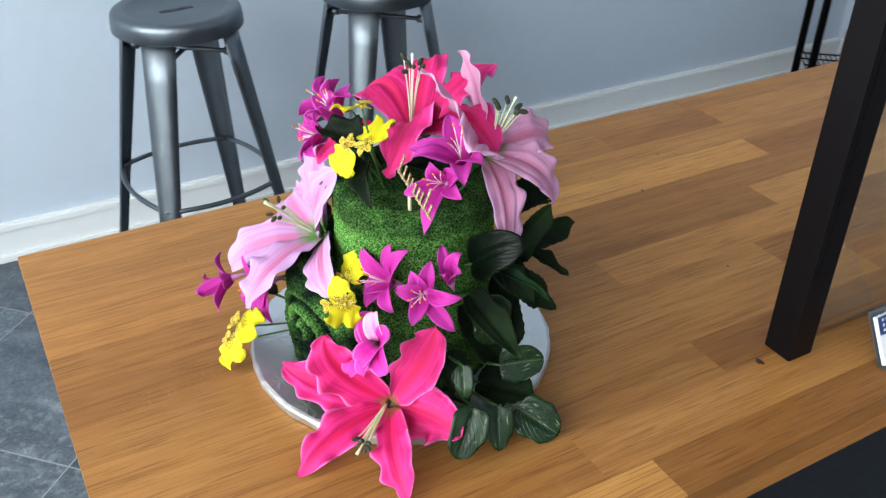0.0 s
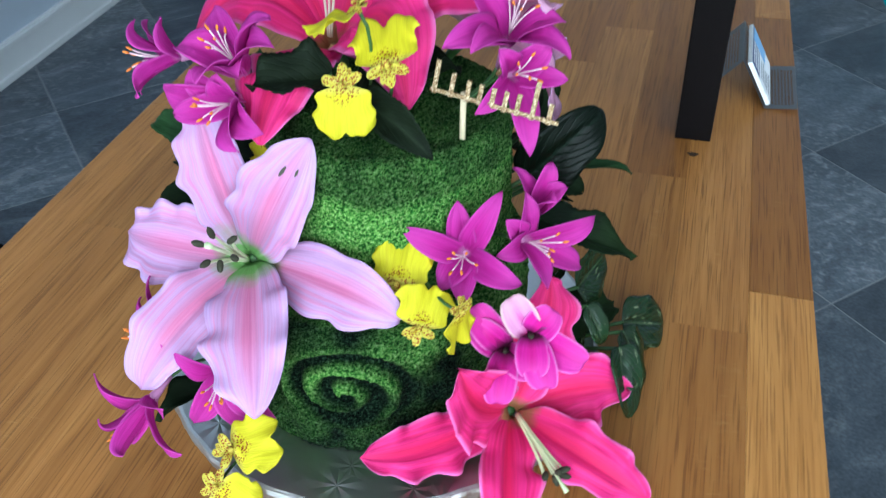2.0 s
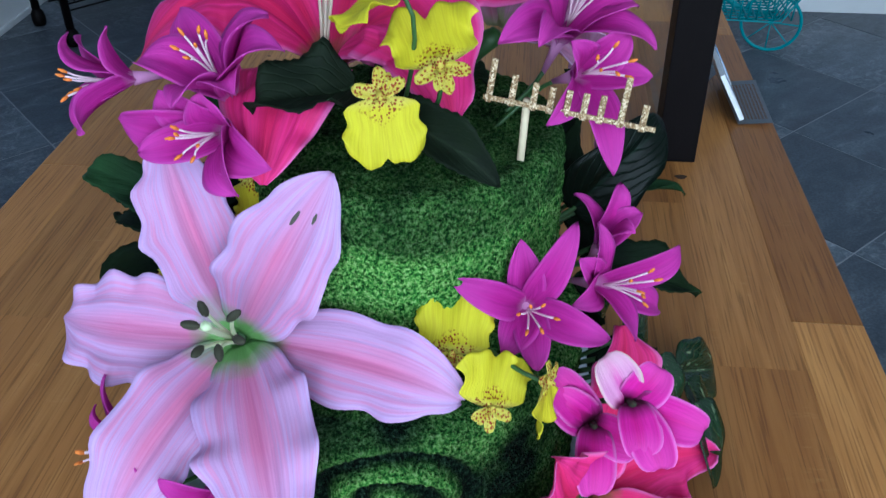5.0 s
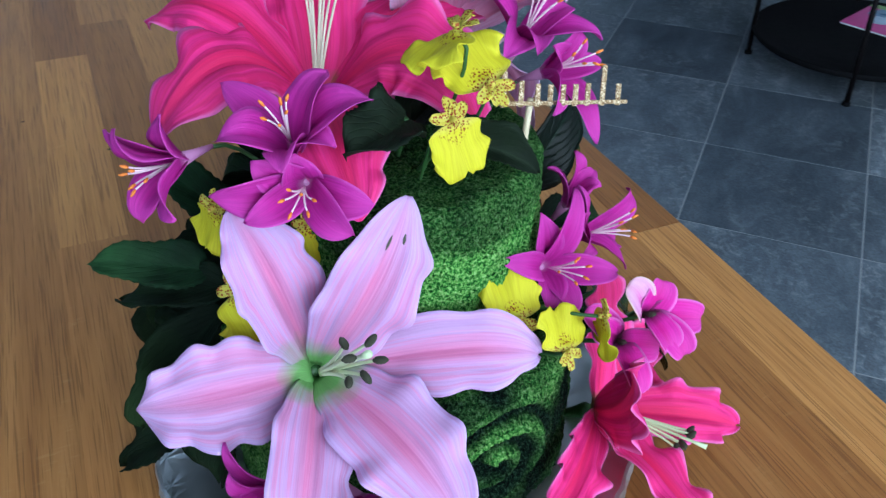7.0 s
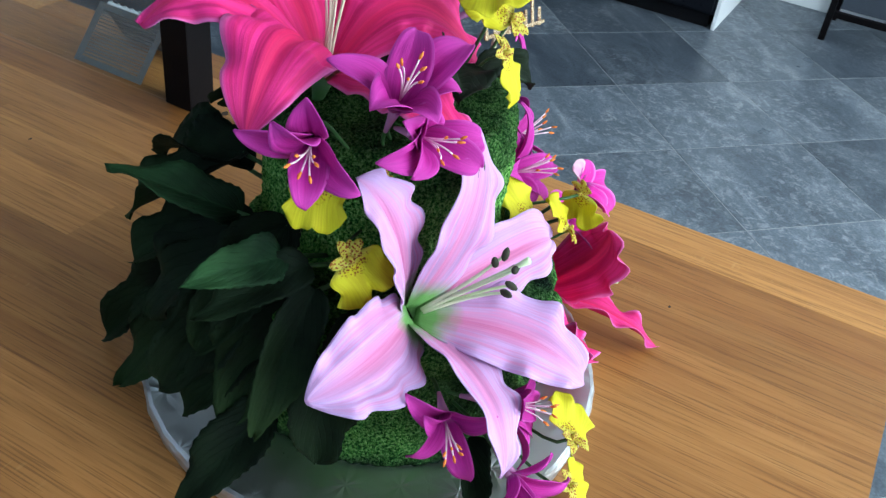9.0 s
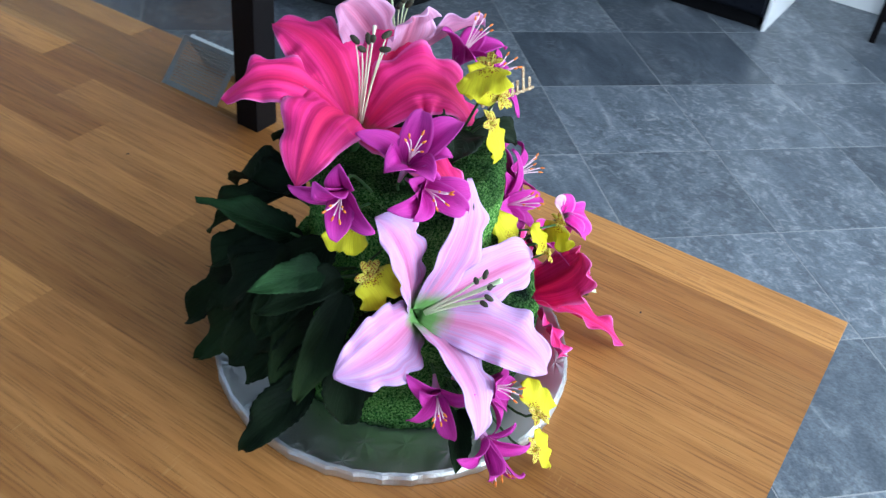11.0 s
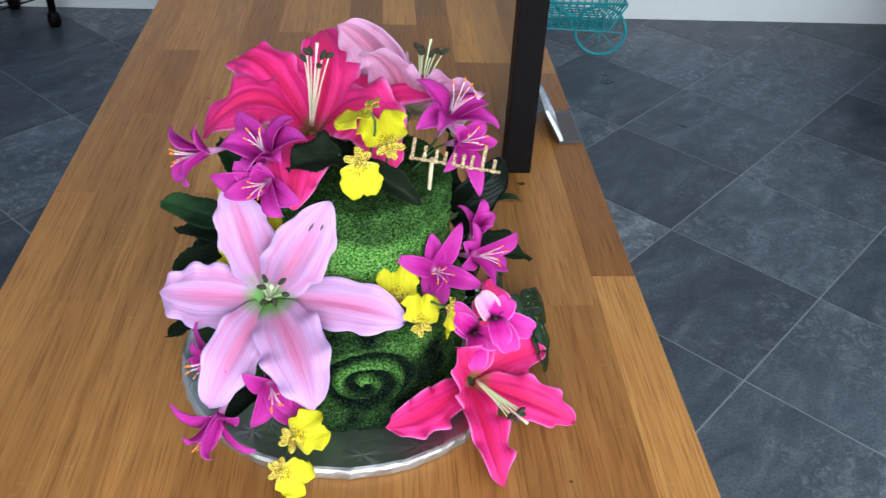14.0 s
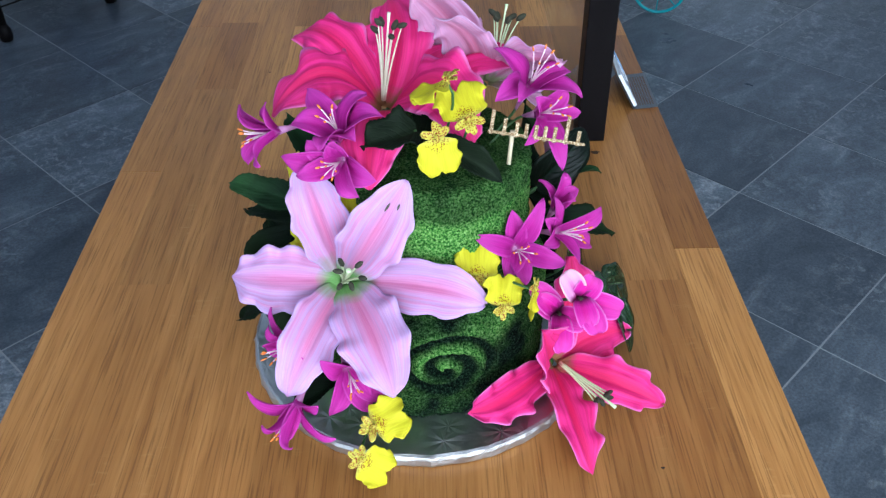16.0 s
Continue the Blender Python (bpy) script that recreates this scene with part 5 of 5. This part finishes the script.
# ---- stools ----
def stool(at, turn):
    """A pressed-steel bar stool: dished seat with a hand slot, four splayed channel legs, braces and a footrest ring."""
    root = thing("bar_stool", (0, 0, 0), "dark gunmetal pressed-steel bar stool standing by the wall", "stool", "bar stools")
    H = 0.80
    seat = lathe([(0.0, H - 0.009), (0.112, H - 0.008), (0.118, H - 0.004), (0.124, H - 0.001), (0.142, H), (0.150, H - 0.002), (0.155, H - 0.008), (0.1565, H - 0.016), (0.158, H - 0.045), (0.152, H - 0.049), (0.149, H - 0.045), (0.149, H - 0.018), (0.0, H - 0.016)], sides=64)
    part("seat", seat, STEEL_DARK, root)
    part("hand_slot", box(bmesh.new(), (-0.011, -0.042, H - 0.0115), (0.011, 0.042, H - 0.0082), 0.0015), BLACK_GLOSS, root, "dark hand slot")
    for k in range(4):
        a = math.pi / 4 + k * math.pi / 2
        d, s = Vector((math.cos(a), math.sin(a), 0)), Vector((-math.sin(a), math.cos(a), 0))
        top, foot = d * 0.136 + Vector((0, 0, H - 0.046)), d * 0.28 + Vector((0, 0, 0.012))
        rows, nrm = [], []
        for i in range(9):
            u = i / 8
            p = top.lerp(foot, u)
            w = 0.043 * (1 - u) + 0.0185 * u
            row = []
            for j in range(7):
                v = -1 + j / 3
                row.append(p + s * (w * math.sin(v * 1.45) / math.sin(1.45)) + d * (0.020 * (1 - u * 0.4)) * (math.cos(v * 1.45) - 0.6))
            rows.append(row)
            nrm.append([d] * 7)
        part("leg", sheet(rows, nrm, 0.002), STEEL_DARK, root)
        part("foot_cap", tube([foot + Vector((0, 0, 0.02)), foot - Vector((0, 0, 0.012))], [0.015, 0.017], 10), BLACK, root)
    for k in range(2):
        a = math.pi / 4 + k * math.pi / 2
        d = Vector((math.cos(a), math.sin(a), 0))
        z = Vector((0, 0, H - 0.105 - 0.008 * k))
        brace = part("cross_brace", tube([d * 0.15 + z, z, -d * 0.15 + z], 0.006, 8), STEEL_DARK, root)
        for s in (-1, 1):
            part("sleeve", tube([d * s * 0.112 + z, d * s * 0.140 + z], 0.0105, 10), STEEL_DARK, brace)
    for k in range(4):
        a, b = math.pi / 4 + k * math.pi / 2, math.pi / 4 + (k + 1) * math.pi / 2
        r = 0.218
        pa, pb = Vector((math.cos(a) * r, math.sin(a) * r, 0.345)), Vector((math.cos(b) * r, math.sin(b) * r, 0.345))
        mid = (pa + pb) / 2
        bow = Vector((mid.x, mid.y, 0)).normalized() * 0.042
        part("footrest_rod", tube(bezier(pa, pa.lerp(pb, 0.33) + bow, pa.lerp(pb, 0.67) + bow, pb, 10), 0.0065, 8), STEEL_DARK, root)
    root.matrix_basis = pose(*at, 0, 0, turn)
    return root


first_stool = stool((-1.545, 0.172, 0), 8)
copy_thing(first_stool, pose(-1.555, 0.718, 0, 0, 0, 3))

# ---- wire rack with jars at the far end ----
RK = pose(-1.591, 2.615, 0, 0, 0, 50)
RL, RD = 0.46, 0.285
rack = thing("wire_rack", RK @ Vector((RL / 2, RD / 2, 0)), "black wire shelving rack on casters across the corner", "shelving")
for x, y in ((0, 0), (RL, 0), (0, RD), (RL, RD)):
    foot_at = RK @ Vector((x, y, 0))
    p = part("post", tube([foot_at + Vector((0, 0, 0.07)), foot_at + Vector((0, 0, 1.5))], 0.0155, 12), BLACK_METAL, rack)
    part("caster", lathe([(0.0, 0.0), (0.022, 0.004), (0.026, 0.025), (0.024, 0.05), (0.012, 0.07), (0.0, 0.072)], foot_at, 16), BLACK_METAL, p)
for z in (0.16, 0.62, 1.08):
    def bar(y, dz):
        return tube([RK @ Vector((0, y, z - dz)), RK @ Vector((RL, y, z - dz))], 0.0035, 5)

    shelf = part("wire_shelf", bar(0, 0.006), BLACK_METAL, rack)
    for y, dz in ((0, 0.03), (RD / 2, 0.006), (RD / 2, 0.03), (RD, 0.006), (RD, 0.03)):
        part("rail", bar(y, dz), BLACK_METAL, shelf)
    for i in range(24):
        x = RL * i / 23
        part("wire", tube([RK @ Vector((x, 0, z)), RK @ Vector((x, RD, z))], 0.0022, 5), BLACK_METAL, shelf)


def jar(at, r, h, body, lid, label):
    root = thing("jar", at, label, "jar", "jars on the rack")
    part("body", lathe([(0, 0.001), (r * 0.95, 0.001), (r, 0.006), (r, h * 0.8), (r * 0.8, h * 0.93), (r * 0.8, h), (0, h)], at, 24), body, root)
    part("lid", lathe([(0, h), (r * 0.86, h), (r * 0.86, h * 1.12), (0, h * 1.13)], at, 24), lid, root)


jar(RK @ Vector((0.175, 0.145, 0.164)), 0.046, 0.17, AMBER, PAPER, "jar of amber contents with a white lid on the rack")
jar(RK @ Vector((0.285, 0.205, 0.164)), 0.045, 0.11, PAPER, PAPER, "white plastic tub with a lid on the wire rack")
jar(RK @ Vector((0.385, 0.180, 0.164)), 0.055, 0.20, BLUE_PLASTIC, BLACK_GLOSS, "blue plastic bottle on the wire rack")
jar(RK @ Vector((0.12, 0.14, 0.624)), 0.05, 0.15, AMBER, BLACK_GLOSS, "jar of amber contents with a dark lid on the rack")

# ---- teal bicycle plant stand and steel bin at the far end ----
bike = thing("bicycle_planter", (0.78, 2.82, 0), "teal enamelled wire bicycle plant stand by the end wall", "plant stand")


def ring(centre, r, axis, radius, n=28):
    ax = Vector(axis).normalized()
    u = ax.orthogonal().normalized()
    v = ax.cross(u)
    return [Vector(centre) + (u * math.cos(2 * math.pi * k / n) + v * math.sin(2 * math.pi * k / n)) * r for k in range(n + 1)]


for c, r in (((0.90, 2.78, 0.105), 0.10), ((0.42, 2.90, 0.16), 0.155)):
    w = part("wheel", tube(ring(c, r, (0.25, 1, 0), 0.006), 0.006, 8), TEAL, bike)
    bm = bmesh.new()
    for p in ring(c, r, (0.25, 1, 0), 0.003, 8)[:8]:
        tube([c, p], 0.0028, 5, bm)
    part("spokes", bm, TEAL, w)
part("frame_tube", tube(bezier(Vector((0.42, 2.90, 0.16)), Vector((0.55, 2.87, 0.50)), Vector((0.72, 2.83, 0.06)), Vector((0.90, 2.78, 0.14)), 16), 0.010, 8), TEAL, bike)
part("handlebar", tube(bezier(Vector((0.42, 2.90, 0.16)), Vector((0.40, 2.9, 0.5)), Vector((0.40, 2.9, 0.6)), Vector((0.30, 2.92, 0.62)), 12), 0.009, 8), TEAL, bike)
basket = part("basket", tube([(0.60, 2.66, 0.26), (0.96, 2.66, 0.26), (0.96, 2.92, 0.26), (0.60, 2.92, 0.26), (0.60, 2.66, 0.26)], 0.006, 6), TEAL, bike, "teal wire basket")
for i in range(10):
    y = 2.66 + 0.24 * i / 9
    part("wire", tube([(0.60, y + 0.04, 0.26), (0.66, y + 0.02, 0.15), (0.90, y, 0.15), (0.96, y - 0.01, 0.26)], 0.0035, 5), TEAL, basket)
for i in range(12):
    x = 0.62 + 0.32 * i / 11
    part("wire", tube([(x, 2.66, 0.26), (x, 2.68, 0.153), (x, 2.90, 0.153), (x, 2.92, 0.26)], 0.0035, 5), TEAL, basket)

BX, BY, BR = 0.362, 2.29, 0.08
bin_ = thing("pedal_bin", (BX, BY, 0), "round stainless steel bin with a dark teal top at the floor", "bin")
part("body", lathe([(0, 0.012), (BR - 0.004, 0.012), (BR, 0.018), (BR, 0.205), (0, 0.206)], (BX, BY, 0), 48), STAINLESS, bin_)
part("foot_ring", lathe([(0, 0), (BR + 0.001, 0), (BR + 0.001, 0.0115), (0, 0.0118)], (BX, BY, 0), 48), BLACK_GLOSS, bin_)
part("dark_band", lathe([(0, 0.2065), (BR, 0.2065), (BR, 0.223), (0, 0.2235)], (BX, BY, 0), 48), BLACK_GLOSS, bin_)
part("rim_band", lathe([(0, 0.224), (BR + 0.002, 0.224), (BR + 0.002, 0.246), (0, 0.2465)], (BX, BY, 0), 48), STAINLESS, bin_)
part("lid", lathe([(BR - 0.003, 0.247), (BR, 0.265), (BR - 0.002, 0.37), (BR * 0.8, 0.41), (0, 0.42)], (BX, BY, 0), 48), TEAL_DARK, bin_, "dark teal lid")

# ---- round two-tier table with prints ----
tc = Vector((2.33, 1.80, 0))
SHEET = (1.76, 1.858)
side = thing("side_table", tc, "black metal two-tier table with a round lower shelf", "side table")
part("lower_shelf", lathe([(0, 0.092), (0.345, 0.092), (0.35, 0.096), (0.35, 0.110), (0.345, 0.113), (0.338, 0.108), (0, 0.106)], tc, 72), BLACK, side)
part("tabletop", lathe([(0, 0.444), (0.345, 0.444), (0.35, 0.448), (0.35, 0.456), (0.345, 0.459), (0, 0.459)], tc, 72), BLACK_GLOSS, side)
for p in ((2.09, 1.555), (2.055, 2.01), (2.57, 1.565), (2.56, 2.05)):
    q = Vector((*p, 0))
    part("leg", tube([q, q + Vector((0, 0, 0.444))], 0.009, 10), BLACK_METAL, side)
    part("foot", lathe([(0, 0), (0.014, 0), (0.012, 0.012), (0, 0.013)], q, 12), BLACK, side)
mag = thing("magazine", (2.50, 1.85, 0.107), "pink and green printed magazine on the lower shelf", "magazine")
mm = pose(2.50, 1.845, 0.1075, 0, 0, 20)
part("pages", boxed((-0.125, -0.11, 0.0), (0.125, 0.11, 0.006), 0.001, mm), PAPER, mag, smooth=False)
part("cover", boxed((-0.126, -0.111, 0.0062), (0.126, 0.111, 0.0068), 0, mm), PINKINK, mag, "pink cover", smooth=False)
for k, (mx, my, r, ink) in enumerate(((0.01, 0.0, 0.06, PRINT_PALE), (0.05, 0.045, 0.04, PRINT_BLUE), (0.06, -0.05, 0.035, PAPER), (-0.02, -0.055, 0.03, ANTHER))):
    blot = bmesh.new()
    blot.faces.new([blot.verts.new(mm @ Vector((mx + math.cos(a) * r * (1 + 0.25 * math.sin(3 * a + k)), my + math.sin(a) * r * (1 + 0.2 * math.cos(2 * a + k)), 0.0072 + 0.0003 * k))) for a in [q * 0.3927 for q in range(16)]])
    part("cover_picture", blot, ink, mag)
part("cover_strip", boxed((0.09, -0.11, 0.0070), (0.125, 0.11, 0.0075), 0, mm), GREENINK, mag, smooth=False)
prints = thing("print_sheet", (2.25, 1.80, 0.459), "sheet of small blue colour prints with a scalloped white edge", "print sheet")
pm = pose(SHEET[0], SHEET[1], 0.4595, 0, 0, -45)
part("sheet", boxed((0, 0, 0), (0.74, 0.56, 0.003), 0.001, pm), PRINT_PALE, prints, smooth=False)
pr = random.Random(4)
for i in range(6):
    for j in range(4):
        x, y = 0.012 + i * 0.120, 0.020 + j * 0.134
        p = part("print", boxed((x, y, 0.0035), (x + 0.108, y + 0.118, 0.0042), 0, pm), PAPER, prints, smooth=False)
        part("picture", boxed((x + 0.006, y + 0.006, 0.0046), (x + 0.102, y + 0.112, 0.0050), 0, pm), pr.choice((PRINT_BLUE, PRINT_BLUE, PRINT_MAUVE, PRINT_MAUVE, PRINT_PALE, GREENINK, PINKINK)), p, smooth=False)
bm = bmesh.new()
for i in range(49):
    lathe([(0, 0.0), (0.008, 0.0), (0.008, 0.003), (0, 0.003)], pm @ Vector((0.008 + i * 0.0151, -0.001, 0.0)), 8, bm)
part("scalloped_edge", bm, PAPER, prints, "scalloped white edge")


# ---- black armchair with brass feet ----
def armchair(at, turn):
    root = thing("armchair", (0, 0, 0), "black upholstered armchair on splayed black legs with brass tips", "chair")
    part("seat", box(bmesh.new(), (-0.29, -0.28, 0.28), (0.29, 0.28, 0.45), 0.05, None, 4), BLACK, root)
    part("backrest", box(bmesh.new(), (-0.31, 0.22, 0.30), (0.31, 0.33, 0.84), 0.05, pose(0, 0, 0, -8, 0, 0), 4), BLACK, root)
    for s in (-1, 1):
        part("armrest", box(bmesh.new(), (s * 0.34 - 0.05, -0.26, 0.30), (s * 0.34 + 0.05, 0.30, 0.60), 0.04, None, 4), BLACK, root)
        for f in (-1, 1):
            top, foot = Vector((s * 0.20, f * 0.20, 0.30)), Vector((s * 0.24, f * 0.245, 0))
            leg = part("leg", tube([top, top.lerp(foot, 0.78)], [0.02, 0.014], 12), BLACK_GLOSS, root)
            part("ferrule", tube([top.lerp(foot, 0.775), foot], [0.0145, 0.011], 12), BRASS, leg, "brass ferrule")
    root.matrix_basis = pose(*at, 0, 0, turn)


armchair((2.53, 2.80, 0), 180)

# ---- black cabinet and display frame along the white wall ----
cab = thing("cabinet", (3.52, 1.0, 0), "large black cabinet with a pale end panel, window sheen painted in against the wall", "cabinet")
part("plinth", boxed((3.27, 0.45, 0.0), (3.82, 1.72, 0.06)), BLACK, cab, smooth=False)
part("body", boxed((3.25, 0.43, 0.06), (3.83, 1.74, 0.95), 0.004), BLACK_GLOSS, cab, smooth=False)
for y0 in (0.44, 0.875, 1.31):
    d = part("door", boxed((3.232, y0, 0.075), (3.2495, y0 + 0.425, 0.94), 0.003), BLACK_GLOSS, cab, smooth=False)
    part("handle", tube([(3.222, y0 + 0.38, 0.45), (3.222, y0 + 0.38, 0.60)], 0.005, 8), BLACK_METAL, d)
# white colour stands in for window light reflected by the side panel
part("end_panel", boxed((3.252, 0.415, 0.0), (3.828, 0.4295, 0.948), 0.002), WHITE, cab, "pale end panel, window sheen painted in", smooth=False)
desk = thing("console_table", (3.62, -0.35, 0), "black metal framed console table with a dark back panel", "console table")
for x, y in ((3.51, 0.03), (3.55, -0.47), (3.52, -1.0), (3.79, 0.03), (3.79, -1.0)):
    part("leg", boxed((x - 0.013, y - 0.013, 0), (x + 0.013, y + 0.013, 0.80), 0.002), BLACK_METAL, desk, smooth=False)
part("rail", boxed((3.50, -0.99, 0.10), (3.52, 0.02, 0.125)), BLACK_METAL, desk, smooth=False)
part("back_panel", boxed((3.765, -0.985, 0.06), (3.775, 0.015, 0.44)), speckled("slate_blue_board", (0.05, 0.06, 0.08), 0.6), desk, "slate blue panel", smooth=False)
part("tabletop", boxed((3.47, -1.04, 0.80), (3.83, 0.07, 0.83), 0.003), BLACK_GLOSS, desk, smooth=False)
part("emblem", tube(ring((3.755, -0.56, 0.18), 0.05, (1, 0, 0), 0.006), 0.006, 6), WHITE, desk, "white ring emblem")

# ---- diagonal slate tiles ----
SIDE_U, SIDE_V, GAP = 0.44, 0.458, 0.0042
rt = random.Random(17)
tile_meshes = []
for k in range(4):
    bm = boxed((-SIDE_U / 2 + GAP / 2, -SIDE_V / 2 + GAP / 2, -0.012), (SIDE_U / 2 - GAP / 2, SIDE_V / 2 - GAP / 2, 0.0), 0.0015)
    tile_meshes.append(mesh_of("tile", bm, SLATE, False))
c45 = math.sqrt(0.5)
for i in range(-14, 16):
    for j in range(-14, 16):
        u, v = 1.27 + SIDE_U * (i + 0.5), SIDE_V * (j + 0.5)
        x, y = (u + v) * c45, (u - v) * c45
        reach = 0.33
        if not (XW - reach < x < XE + reach and YS - reach < y < YN + reach):
            continue
        turn = pose(x, y, rt.uniform(-0.0004, 0.0004), 0, 0, 45 + 180 * rt.randrange(2))
        mesh = tile_meshes[rt.randrange(4)]
        if not (XW + reach < x < XE - reach and YS + reach < y < YN - reach):
            # tiles at the walls are cut off below the plaster
            bm = bmesh.new()
            bm.from_mesh(mesh)
            back_to = turn.inverted()
            for at, away in (((XW - 0.02, 0, 0), (-1, 0, 0)), ((XE + 0.02, 0, 0), (1, 0, 0)), ((0, YS - 0.02, 0), (0, -1, 0)), ((0, YN + 0.02, 0), (0, 1, 0))):
                cut = bmesh.ops.bisect_plane(bm, geom=list(bm.verts) + list(bm.edges) + list(bm.faces), plane_co=back_to @ Vector(at), plane_no=back_to.to_3x3() @ Vector(away), clear_outer=True)
                rim = [e for e in cut["geom_cut"] if isinstance(e, bmesh.types.BMEdge)]
                if rim:
                    bmesh.ops.holes_fill(bm, edges=rim)
            if not bm.faces:
                bm.free()
                continue
            mesh = mesh_of("tile", bm, SLATE, False)
        t = new("tile", mesh)
        t.parent = floor
        t.matrix_basis = turn
